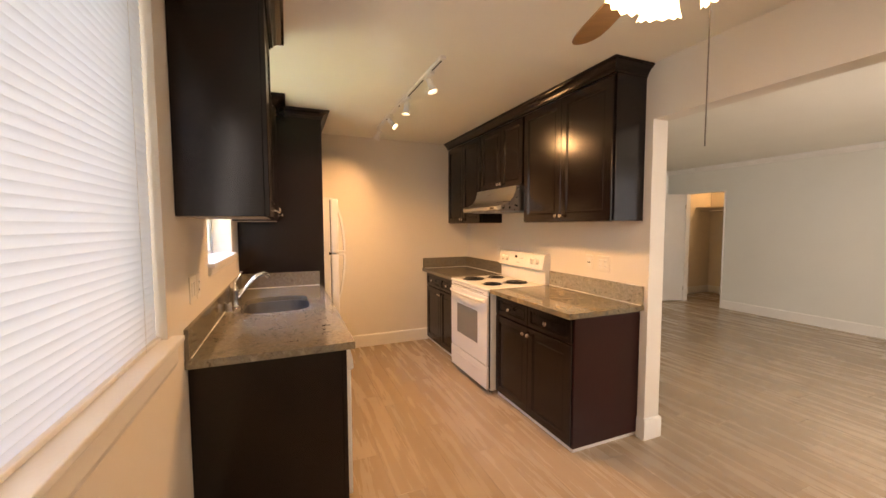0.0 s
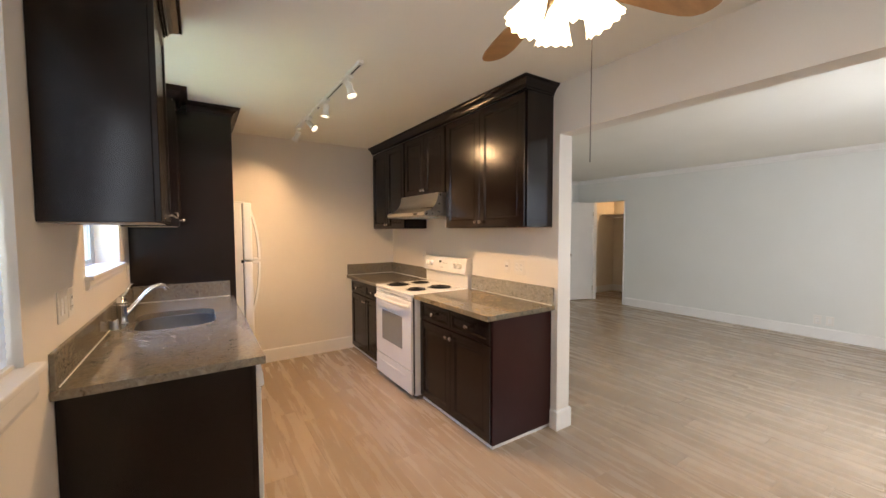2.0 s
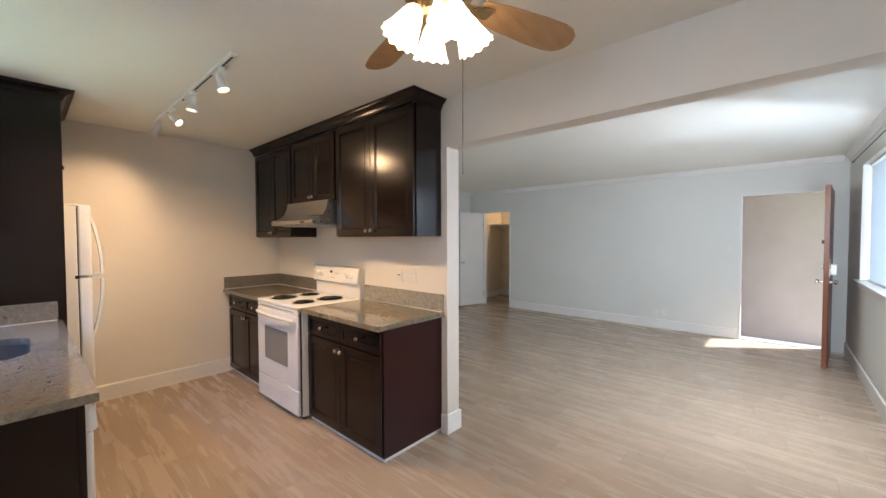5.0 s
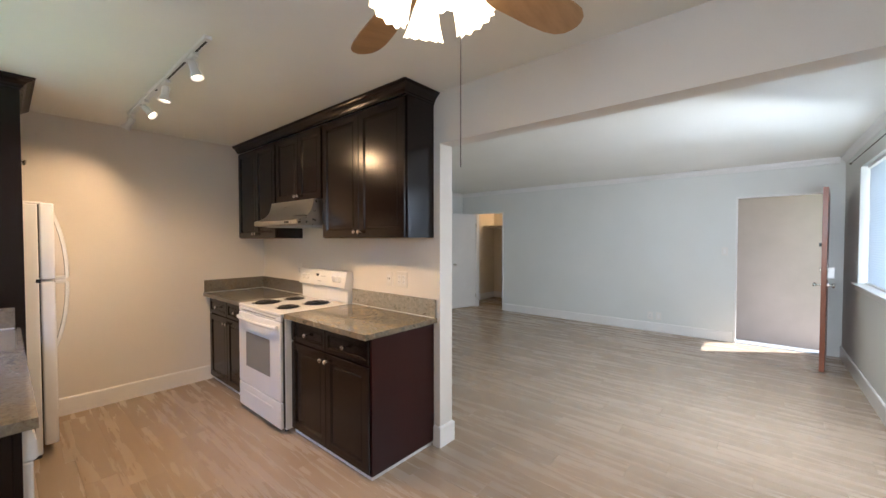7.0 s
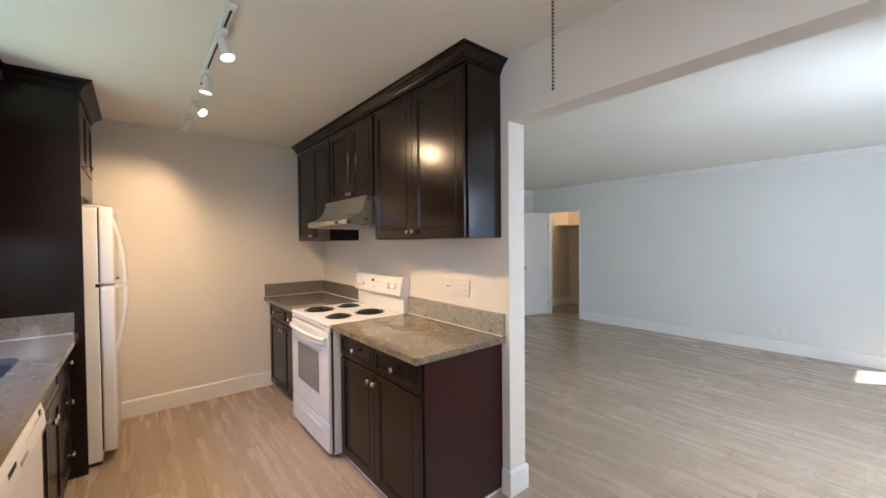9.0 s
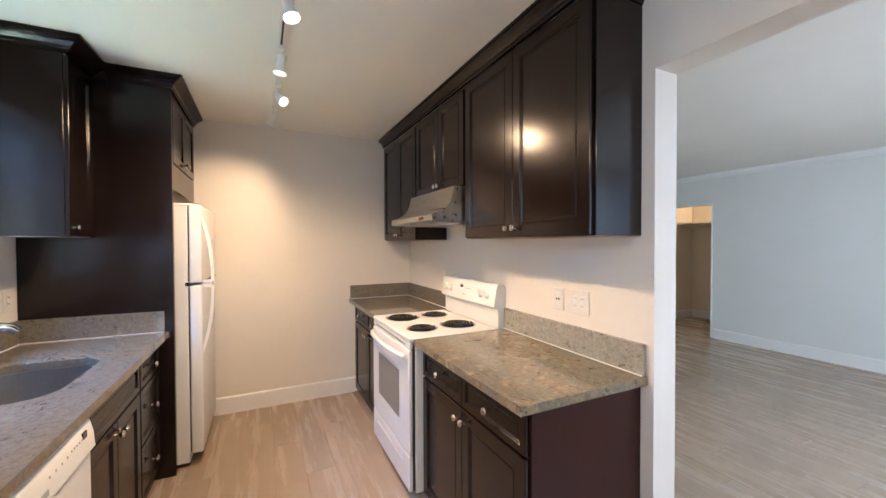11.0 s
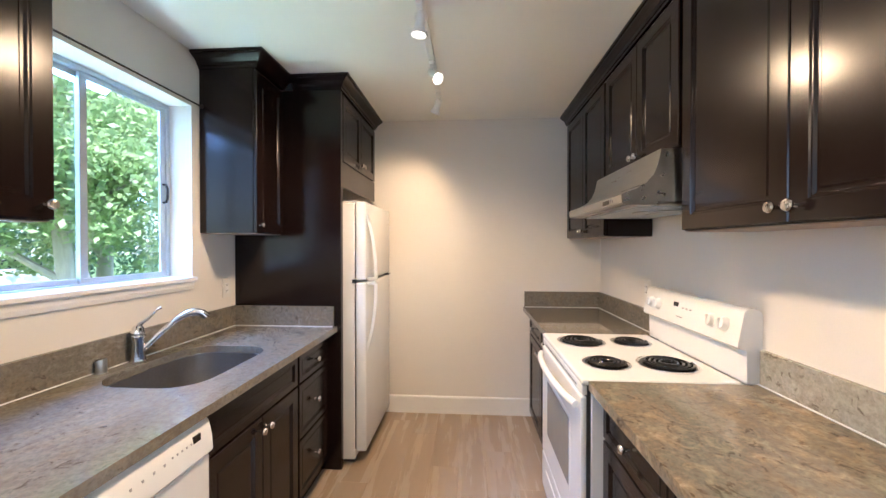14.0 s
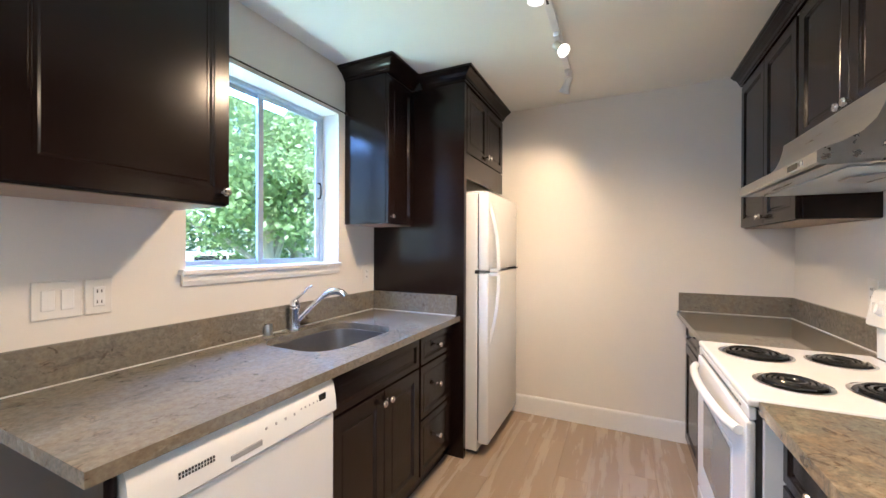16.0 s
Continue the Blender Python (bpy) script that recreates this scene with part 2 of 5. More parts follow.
# one stone in three colours; the light on each piece is in its colour
GRANITE = granite("grey_granite", [(0.36, (0.12, 0.112, 0.095)), (0.46, (0.20, 0.183, 0.152)), (0.54, (0.185, 0.162, 0.128)), (0.64, (0.30, 0.28, 0.245))], 0.60, 0.45, ((0.95, 0.98, 0.97), (1.0, 1.0, 0.98), (1.10, 1.03, 0.90)))
# browner copy: warm lamp light put into the stone's colour
GRANITE_WARM_LIT = granite("granite_warm_lit", [(0.36, (0.105, 0.10, 0.085)), (0.45, (0.205, 0.180, 0.132)), (0.50, (0.170, 0.150, 0.115)), (0.56, (0.245, 0.205, 0.140)), (0.66, (0.35, 0.31, 0.23))], 0.57, 0.85,
                      ((0.95, 1.02, 1.0), (1.05, 1.02, 0.97), (1.24, 1.08, 0.90)))
# paler copy for the splash: front light put into the stone's colour
GRANITE_FRONT_LIT = granite("granite_front_lit", [(0.36, (0.25, 0.245, 0.21)), (0.46, (0.35, 0.34, 0.295)), (0.54, (0.33, 0.31, 0.265)), (0.64, (0.43, 0.42, 0.38))], 0.57, 0.8, ((0.98, 1.0, 1.0), (1.0, 1.0, 1.0), (1.06, 1.02, 0.96)))
PLANK, SLAT, GLASS = planks(), slat_white(), pane_glass()
LEAF = leaves("green_leaf", (0.10, 0.155, 0.065), (0.27, 0.34, 0.15))
LEAF_DARK = leaves("dark_green_leaf", (0.035, 0.075, 0.04), (0.08, 0.14, 0.07))


# ---- building blocks: meshes are made in world places, then moved to the thing's own base ----
def base_of(ob):
    at = Vector((0, 0, 0))
    while ob is not None:
        at += ob.location
        ob = ob.parent
    return at


def thing(name, at, label, category, group=""):
    ob = new(name)
    ob.location = at
    ob.empty_display_size = 0.1
    return tagged(ob, label, category, group)


def part(name, bm, material, parent=None, label="", smooth=False, kind=""):
    me = bpy.data.meshes.new(name)
    bmesh.ops.recalc_face_normals(bm, faces=bm.faces)
    if parent is not None:
        bmesh.ops.translate(bm, verts=bm.verts, vec=-base_of(parent))
    if smooth:
        for f in bm.faces:
            f.smooth = True
    bm.to_mesh(me)
    bm.free()
    if smooth:
        me.set_sharp_from_angle(angle=radians(38))
    me.materials.append(material)
    ob = new(name, me)
    ob.parent = parent
    return tagged(ob, label, "", "", kind)


def solid(name, bm, material, at, label, category, group="", smooth=False):
    """A thing of one mesh, with its origin at its base."""
    bmesh.ops.translate(bm, verts=bm.verts, vec=-Vector(at))
    ob = part(name, bm, material, None, label, smooth)
    ob.location = at
    return tagged(ob, label, category, group)


def fixed(name, bm, material, smooth=False):
    return tagged(part(name, bm, material, None, "", smooth), kind="structure")


def box(bm, x0, x1, y0, y1, z0, z1, bevel=0.0, segments=1):
    made = bmesh.ops.create_cube(bm, size=1)["verts"]
    for v in made:
        v.co = Vector(((x0 + x1) / 2 + v.co.x * (x1 - x0), (y0 + y1) / 2 + v.co.y * (y1 - y0), (z0 + z1) / 2 + v.co.z * (z1 - z0)))
    if bevel:
        edges = list({e for v in made for e in v.link_edges})
        bmesh.ops.bevel(bm, geom=edges, offset=bevel, segments=segments, affect="EDGES", profile=0.5)
    return bm


def boxed(*a, **k):
    return box(bmesh.new(), *a, **k)


def turned(bm, profile, at, axis=(0, 0, 1), steps=24, cap=True):
    """A lathed body: profile of (radius, height) along axis from at."""
    q = Vector((0, 0, 1)).rotation_difference(Vector(axis).normalized()).to_matrix()
    rings = []
    for r, h in profile:
        rings.append([bm.verts.new(Vector(at) + q @ Vector((r * math.cos(2 * math.pi * i / steps), r * math.sin(2 * math.pi * i / steps), h))) for i in range(steps)])
    for a, b in zip(rings, rings[1:]):
        for i in range(steps):
            j = (i + 1) % steps
            bm.faces.new((a[i], a[j], b[j], b[i]))
    if cap:
        bm.faces.new(rings[0][::-1])
        bm.faces.new(rings[-1])
    return bm


def tube(bm, points, radius, steps=10, radii=None):
    """A round bar along points."""
    pts = [Vector(p) for p in points]
    rings = []
    side = None
    for i, p in enumerate(pts):
        way = (pts[min(i + 1, len(pts) - 1)] - pts[max(i - 1, 0)]).normalized()
        if side is None:
            side = way.orthogonal().normalized()
        side = (side - way * side.dot(way)).normalized()
        up = way.cross(side)
        r = radii[i] if radii else radius
        rings.append([bm.verts.new(p + (side * math.cos(a) + up * math.sin(a)) * r) for a in [2 * math.pi * k / steps for k in range(steps)]])
    for a, b in zip(rings, rings[1:]):
        for i in range(steps):
            j = (i + 1) % steps
            bm.faces.new((a[i], a[j], b[j], b[i]))
    bm.faces.new(rings[0][::-1])
    bm.faces.new(rings[-1])
    return bm


def sweep(bm, path, profile):
    """A moulding along path (x, y), profile of (out, z), out being to the right of the way walked."""
    pts = [Vector((*p, 0)) for p in path]
    rings = []
    for i, p in enumerate(pts):
        ways = []
        if i > 0:
            ways.append((pts[i] - pts[i - 1]).normalized())
        if i < len(pts) - 1:
            ways.append((pts[i + 1] - pts[i]).normalized())
        outs = [Vector((w.y, -w.x, 0)) for w in ways]
        out = sum(outs, Vector()).normalized()
        stretch = 1 / max(0.3, out.dot(outs[0]))
        rings.append([bm.verts.new(p + out * (o * stretch) + Vector((0, 0, z))) for o, z in profile])
    n = len(profile)
    for a, b in zip(rings, rings[1:]):
        for i in range(n):
            j = (i + 1) % n
            bm.faces.new((a[i], a[j], b[j], b[i]))
    bm.faces.new(rings[0][::-1])
    bm.faces.new(rings[-1])
    return bm


def board(bm, x_face, sign, y0, y1, z0, z1, thick, profile):
    """A front that looks along sign*x: nested rectangles, (inset, depth back from the face)."""
    rings = []
    for inset, back in [(0, thick)] + profile:
        x = x_face - sign * back
        rings.append([bm.verts.new((x, y, z)) for y, z in ((y0 + inset, z0 + inset), (y1 - inset, z0 + inset), (y1 - inset, z1 - inset), (y0 + inset, z1 - inset))])
    for a, b in zip(rings, rings[1:]):
        for i in range(4):
            j = (i + 1) % 4
            bm.faces.new((a[i], a[j], b[j], b[i]))
    bm.faces.new(rings[0][::-1])
    bm.faces.new(rings[-1])
    return bm


DOOR_PROFILE = [(0, 0.003), (0.003, 0), (0.054, 0), (0.057, 0.004), (0.061, 0.004), (0.066, 0.010), (0.074, 0.010), (0.079, 0.007)]
DRAWER_PROFILE = [(0, 0.003), (0.003, 0), (0.030, 0), (0.033, 0.004), (0.036, 0.004), (0.040, 0.009), (0.046, 0.009), (0.050, 0.006)]


def wall(name, axis, a0, a1, u0, u1, z0, z1, holes, material):
    """An upright slab between planes a0 and a1 of axis, from u0 to u1 along the other, with openings (u0, u1, z0, z1)."""
    us = sorted({u0, u1, *[h[0] for h in holes], *[h[1] for h in holes]})
    zs = sorted({z0, z1, *[h[2] for h in holes], *[h[3] for h in holes]})
    bm = bmesh.new()
    seen = {}

    def v(a, u, z):
        key = (a, u, z)
        if key not in seen:
            seen[key] = bm.verts.new((a, u, z) if axis == "x" else (u, a, z))
        return seen[key]

    def full(i, k):
        if not (0 <= i < len(us) - 1 and 0 <= k < len(zs) - 1):
            return False
        u, z = (us[i] + us[i + 1]) / 2, (zs[k] + zs[k + 1]) / 2
        return not any(h[0] < u < h[1] and h[2] < z < h[3] for h in holes)

    for i in range(len(us) - 1):
        for k in range(len(zs) - 1):
            if not full(i, k):
                continue
            ua, ub, za, zb = us[i], us[i + 1], zs[k], zs[k + 1]
            for a in (a0, a1):
                bm.faces.new([v(a, ua, za), v(a, ub, za), v(a, ub, zb), v(a, ua, zb)])
            for (di, dk), (p, q) in {(-1, 0): ((ua, za), (ua, zb)), (1, 0): ((ub, za), (ub, zb)), (0, -1): ((ua, za), (ub, za)), (0, 1): ((ua, zb), (ub, zb))}.items():
                if not full(i + di, k + dk):
                    bm.faces.new([v(a0, *p), v(a0, *q), v(a1, *q), v(a1, *p)])
    return fixed(name, bm, material)


# ---- structure ----
SINKWIN = (4.27, 5.188, 1.247, 2.20)
DINEWIN = (1.74, 3.50, 1.05, 2.28)
LIVEWIN = (4.35, 7.84, 1.0, 2.24)
DOOR = (1.31, 2.248, -0.15, 2.08)
CLOSET = (6.07, 6.765, -0.15, 2.05)
wall("wall_west", "x", 1.18, XL, 1.02, 6.56, -0.15, CEIL, [SINKWIN, DINEWIN], WALL)
wall("wall_kitchen_end", "y", YK, 6.56, XL, XR, -0.15, CEIL, [], WALL)
wall("wall_partition", "x", XR, XR2, YP, YB, -0.15, CEIL, [], WALL)
wall("wall_front", "y", 1.02, YF, XL, XO, -0.15, CEIL, [LIVEWIN], LIVING)
wall("wall_east", "x", XE, XO, YF, 7.28, -0.15, CEIL, [DOOR, CLOSET], LIVING)
wall("wall_back", "y", YB, 7.28, XR, XE, -0.15, CEIL, [], LIVING)
fixed("beam", boxed(XR, XR2, YF, YP, BEAM, CEIL), WALL)
fixed("ceiling", boxed(1.18, XO, 1.02, 7.28, CEIL, CEIL + 0.15), CEILING)
fixed("floor_slab", boxed(1.18, XO, 1.02, 7.28, -0.15, -0.009), CONCRETE)
floor = new("floor")
tagged(floor, kind="structure")

# closet room behind the east wall
wall("wall_closet_north", "y", 7.22, 7.28, XO, 10.2, -0.15, CEIL, [], SHELFW)
wall("wall_closet_east", "x", 10.2, 10.3, 5.5, 7.28, -0.15, CEIL, [], SHELFW)
wall("wall_closet_south", "y", 5.5, 5.6, XO, 10.2, -0.15, CEIL, [], SHELFW)
fixed("ceiling_closet", boxed(XO, 10.3, 5.5, 7.28, CEIL, CEIL + 0.15), CEILING)
fixed("floor_closet", boxed(8.75, 10.2, 5.6, 7.22, -0.15, -0.002), PLANK)

# baseboards, crown and casings
BASE = [(0, 0), (0.014, 0), (0.014, 0.132), (0.011, 0.141), (0.004, 0.147), (0, 0.147)]
fixed("baseboard_kitchen_end", sweep(bmesh.new(), [(1.42, YK), (3.40, YK)], BASE), TRIM)
fixed("baseboard_post", sweep(bmesh.new(), [(XR, 3.742), (XR, YP), (XR2, YP), (XR2, 3.80)], BASE), TRIM)
fixed("baseboard_partition", sweep(bmesh.new(), [(XR2, 3.80), (XR2, YB - 0.014)], BASE), TRIM)
fixed("baseboard_east", sweep(bmesh.new(), [(XE, CLOSET[0] - 0.02), (XE, DOOR[1] + 0.02)], BASE), TRIM)
fixed("baseboard_east_far", sweep(bmesh.new(), [(XE, YB), (XE, CLOSET[1] + 0.02)], BASE), TRIM)
fixed("baseboard_back", sweep(bmesh.new(), [(XR2, YB), (XE - 0.014, YB)], BASE), TRIM)
fixed("baseboard_front", sweep(bmesh.new(), [(XE, YF), (XL + 0.014, YF)], BASE), TRIM)
fixed("baseboard_west", sweep(bmesh.new(), [(XL, YF + 0.014), (XL, 3.72)], BASE), TRIM)
fixed("baseboard_closet", sweep(bmesh.new(), [(XO, 7.22), (10.2, 7.22), (10.2, 5.6)], BASE), TRIM)
CROWN = [(0, CEIL), (0, CEIL - 0.075), (0.012, CEIL - 0.07), (0.02, CEIL - 0.045), (0.045, CEIL - 0.02), (0.05, CEIL - 0.001)]
fixed("trim_ceiling_east", sweep(bmesh.new(), [(XE, YB), (XE, YF + 0.05)], CROWN), TRIM)
fixed("trim_ceiling_front", sweep(bmesh.new(), [(XE, YF), (XR2, YF)], CROWN), TRIM)
fixed("trim_ceiling_back", sweep(bmesh.new(), [(XR2, YB), (XE - 0.05, YB)], CROWN), TRIM)


def casing(name, y0, y1, top, x):
    bm = bmesh.new()
    box(bm, x - 0.012, x + 0.10, y0 - 0.002, y0 + 0.018, 0, top, 0.002)
    box(bm, x - 0.012, x + 0.10, y1 - 0.018, y1 + 0.002, 0, top, 0.002)
    box(bm, x - 0.012, x + 0.10, y0 - 0.002, y1 + 0.002, top - 0.0175, top + 0.002, 0.002)
    return fixed(name, bm, TRIM)


casing("trim_front_door", DOOR[0], DOOR[1], DOOR[3], XE)
casing("trim_closet_door", CLOSET[0], CLOSET[1], CLOSET[3], XE)
fixed("threshold", boxed(XE - 0.01, 8.94, DOOR[0], DOOR[1], -0.12, 0.012, 0.004), ALU)


# ---- windows ----
def window(name, axis, plane, u0, u1, z0, z1, split, label):
    w = tagged(new(name), kind="structure")

    def b(bm, a0, a1, p0, p1, q0, q1, bevel=0.003):
        return box(bm, a0, a1, p0, p1, q0, q1, bevel) if axis == "x" else box(bm, p0, p1, a0, a1, q0, q1, bevel)

    f = bmesh.new()
    t = 0.024
    b(f, plane, plane + 0.05, u0, u1, z0, z0 + t)
    b(f, plane, plane + 0.05, u0, u1, z1 - t, z1)
    b(f, plane, plane + 0.05, u0, u0 + t, z0 + t, z1 - t)
    b(f, plane, plane + 0.05, u1 - t, u1, z0 + t, z1 - t)
    part("window_frame", f, ALU, w)
    for i, (p, q, a) in enumerate(((u0 + t, split + 0.02, plane + 0.008), (split - 0.02, u1 - t, plane + 0.026))):
        s = bmesh.new()
        for args in ((p, q, z0 + t, z0 + t + 0.022), (p, q, z1 - t - 0.022, z1 - t), (p, p + 0.032, z0 + t + 0.0225, z1 - t - 0.0225), (q - 0.032, q, z0 + t + 0.0225, z1 - t - 0.0225)):
            b(s, a, a + 0.016, *args, 0.0015)
        sash = part("sash", s, ALU, w)
        g = bmesh.new()
        b(g, a + 0.006, a + 0.010, p + 0.03, q - 0.03, z0 + t + 0.020, z1 - t - 0.020, 0)
        pane = part("pane", g, GLASS, sash)
        pane.visible_shadow = False
    return w


sink_window = window("window_1", "x", 1.19, *SINKWIN[:2], SINKWIN[2], SINKWIN[3], 4.735, "")
bm = bmesh.new()
tube(bm, [(1.222, 5.150, 1.665), (1.250, 5.148, 1.668), (1.258, 5.148, 1.69), (1.258, 5.148, 1.74), (1.250, 5.148, 1.762), (1.222, 5.150, 1.765)], 0.006, 8)
part("latch_handle", bm, BLACK, sink_window, "dark latch handle", True)
window("window_2", "x", 1.19, *DINEWIN, 2.57, "")
window("window_3", "y", 1.03, *LIVEWIN, 6.47, "")


def stool(name, y0, y1, z, drop=0.05, out=0.035, past=0.0):
    bm = bmesh.new()
    box(bm, 1.245, XL + out, y0 - 0.03, y1 + past, z - 0.005, z + 0.017, 0.005, 2)
    ob = fixed(name, bm, TRIM)
    part("apron", sweep(bmesh.new(), [(XL, y1 + past - 0.008), (XL, y0 - 0.02)], [(-o, h) for o, h in [(0, z - drop), (0.012, z - drop), (0.018, z - drop + 0.02), (0.018, z - 0.006), (0, z - 0.006)]]), TRIM, ob)
    return ob


stool("window_sill_1", SINKWIN[0], SINKWIN[1], SINKWIN[2])
stool("window_sill_2", DINEWIN[0], DINEWIN[1], DINEWIN[2], 0.095, 0.04, 0.05)
bm = boxed(LIVEWIN[0] - 0.03, LIVEWIN[1] + 0.03, 1.08, YF + 0.045, LIVEWIN[2] - 0.005, LIVEWIN[2] + 0.017, 0.005)
box(bm, LIVEWIN[0] - 0.02, LIVEWIN[1] + 0.02, YF, YF + 0.016, LIVEWIN[2] - 0.06, LIVEWIN[2] - 0.006, 0.003)
fixed("window_sill_3", bm, TRIM)


def blind(axis, plane, u0, u1, z0, z1, pitch, tilt, label, wand):
    mid = (u0 + u1) / 2
    at = (plane, mid, z0) if axis == "x" else (mid, plane, z0)
    th = thing("window_blind", at, label, "blind", "mini blinds on the windows")

    def b(bm, a0, a1, p0, p1, q0, q1, bevel=0.002):
        return box(bm, a0, a1, p0, p1, q0, q1, bevel) if axis == "x" else box(bm, p0, p1, a0, a1, q0, q1, bevel)

    part("headrail", b(bmesh.new(), plane - 0.018, plane + 0.018, u0, u1, z1 - 0.03, z1), PLASTIC, th)
    part("bottom_rail", b(bmesh.new(), plane - 0.012, plane + 0.012, u0, u1, z0, z0 + 0.014), PLASTIC, th)
    n = int((z1 - z0 - 0.05) / pitch)
    half, c, s = 0.0125, math.cos(tilt), math.sin(tilt)
    prof = []
    for k in range(5):
        r = (k / 4 * 2 - 1) * half
        bow = 0.0018 * (1 - (r / half) ** 2)
        prof.append((r * c - bow * s, r * s + bow * c))
    bm = bmesh.new()
    rows = []
    for u in (u0 + 0.006, u1 - 0.006):
        rows.append([bm.verts.new((a, u - mid, z) if axis == "x" else (u - mid, a, z)) for a, z in prof])
    for k in range(4):
        bm.faces.new((rows[0][k], rows[0][k + 1], rows[1][k + 1], rows[1][k]))
    me = bpy.data.meshes.new("slat")
    for f in bm.faces:
        f.smooth = True
    bm.to_mesh(me)
    bm.free()
    me.materials.append(SLAT)
    for k in range(n):
        ob = new("slat", me)
        ob.parent = th
        ob.location = (0, 0, 0.024 + pitch * k)
    for u in (u0 + 0.15, mid, u1 - 0.15):
        bm = bmesh.new()
        b(bm, plane - 0.0135, plane - 0.0125, u - 0.001, u + 0.001, z0, z1 - 0.03, 0)
        b(bm, plane + 0.0125, plane + 0.0135, u - 0.001, u + 0.001, z0, z1 - 0.03, 0)
        part("ladder_cord", bm, PLASTIC, th)
    bm = bmesh.new()
    p = (plane + 0.022, wand, 0) if axis == "x" else (wand, plane + 0.022, 0)
    tube(bm, [(p[0], p[1], z1 - 0.03), (p[0], p[1], z1 - 0.65)], 0.003, 8)
    part("tilt_wand", bm, PLASTIC, th)
    return th


blind("x", 1.335, DINEWIN[0] + 0.01, DINEWIN[1] - 0.005, DINEWIN[2] + 0.018, DINEWIN[3], 0.0232, radians(84), "white closed mini blind glowing with daylight in the dining window", 1.85)
blind("y", 1.13, LIVEWIN[0] + 0.01, LIVEWIN[1] - 0.09, LIVEWIN[2] + 0.022, LIVEWIN[3], 0.0232, radians(83), "white closed mini blind in the wide living room window", 5.3)


def rod(name, points, label, group="curtain rods"):
    a, b = Vector(points[0]), Vector(points[-1])
    th = thing(name, a, label, "curtain rod", group)
    part("bar", tube(bmesh.new(), points, 0.0045, 8), BRONZE, th, "", True)
    for e in (a, b):
        part("finial", turned(bmesh.new(), [(0.002, -0.012), (0.009, -0.008), (0.011, 0), (0.009, 0.008), (0.002, 0.012)], e, b - a, 12), BRONZE, th, "", True)
    return th


rod("curtain_rod", [(XL + 0.022, 4.24, 2.212), (XL + 0.022, 5.235, 2.212)], "thin dark brass cafe rod above the sink window")
rod("curtain_rod", [(XL + 0.035, 1.66, 2.33), (XL + 0.035, 3.60, 2.33)], "thin dark brass rod above the dining window")
rod("curtain_rod", [(5.0, YF + 0.06, 2.30), (7.95, YF + 0.06, 2.30)], "thin brass rod above the living room window")


# ---- cabinets ----
def knob(parent, x, sign, y, z):
    part("knob", turned(bmesh.new(), [(0.005, 0), (0.005, 0.012), (0.009, 0.016), (0.014, 0.021), (0.0155, 0.026), (0.013, 0.031), (0.006, 0.033)], (x, y, z), (sign, 0, 0), 16), NICKEL, parent, "satin nickel knob", True)


def door(parent, x, sign, y0, y1, z0, z1, knob_at, name="door"):
    d = part(name, board(bmesh.new(), x, sign, y0, y1, z0, z1, 0.019, DOOR_PROFILE), ESPRESSO, parent)
    knob(d, x, sign, *knob_at)
    return d


def drawer(parent, x, sign, y0, y1, z0, z1, with_knob=True, name="drawer_front"):
    d = part(name, board(bmesh.new(), x, sign, y0, y1, z0, z1, 0.019, DRAWER_PROFILE), ESPRESSO, parent)
    if with_knob:
        knob(d, x, sign, (y0 + y1) / 2, (z0 + z1) / 2)
    return d


def carcass(parent, x_back, x_face, y0, y1, z0, z1, name="body"):
    """Sides, back, top, bottom and a face frame, butted."""
    sign = 1 if x_face > x_back else -1
    lo, hi = sorted((x_back, x_face - sign * 0.0205))
    if z0 > 1.3:
        part("underside", boxed(lo + 0.004, hi - 0.002, y0 + 0.003, y1 - 0.003, z0 - 0.0035, z0 - 0.0005), CABINET_IN, parent, "pale beige underside")
    return part(name, boxed(lo, hi, y0, y1, z0, z1, 0.0015), ESPRESSO, parent)


CROWN_CAB = [(-0.012, 0), (0.004, 0), (0.006, 0.012), (0.012, 0.014), (0.016, 0.028), (0.028, 0.044), (0.044, 0.054), (0.046, 0.06), (0.054, 0.062), (0.056, 0.074), (-0.012, 0.074)]
UP = 1.49
HEAD = 2.424


def crown(parent, path, grow=1.0):
    part("crown_moulding", sweep(bmesh.new(), path, [(o * grow, HEAD + z) for o, z in CROWN_CAB]), ESPRESSO, parent)


GU, GB = "espresso wall cabinets", "espresso base cabinets"
XU = 3.69
c = thing("wall_cabinet", (XR, 4.24, UP), "tall dark espresso double door wall cabinet beside the range hood", "cabinet", GU)
carcass(c, XR - 0.002, XU, 3.745, 4.735, UP, HEAD)
door(c, XU, -1, 3.758, 4.242, UP + 0.004, HEAD - 0.012, (4.215, UP + 0.045))
door(c, XU, -1, 4.245, 4.722, UP + 0.004, HEAD - 0.012, (4.272, UP + 0.045))
crown(c, [(XU, 4.735), (XU, 3.745), (XR - 0.002, 3.745)])
c = thing("wall_cabinet", (XR, 5.13, 1.815), "short dark espresso double door cabinet above the range hood", "cabinet", GU)
carcass(c, XR - 0.002, XU, 4.7365, 5.535, 1.815, HEAD)
door(c, XU, -1, 4.748, 5.112, 1.822, HEAD - 0.012, (5.087, 1.862))
door(c, XU, -1, 5.115, 5.525, 1.822, HEAD - 0.012, (5.14, 1.862))
crown(c, [(XU, 5.535), (XU, 4.7365)])
c = thing("wall_cabinet", (XR, 5.97, UP), "tall dark espresso double door wall cabinet in the far corner", "cabinet", GU)
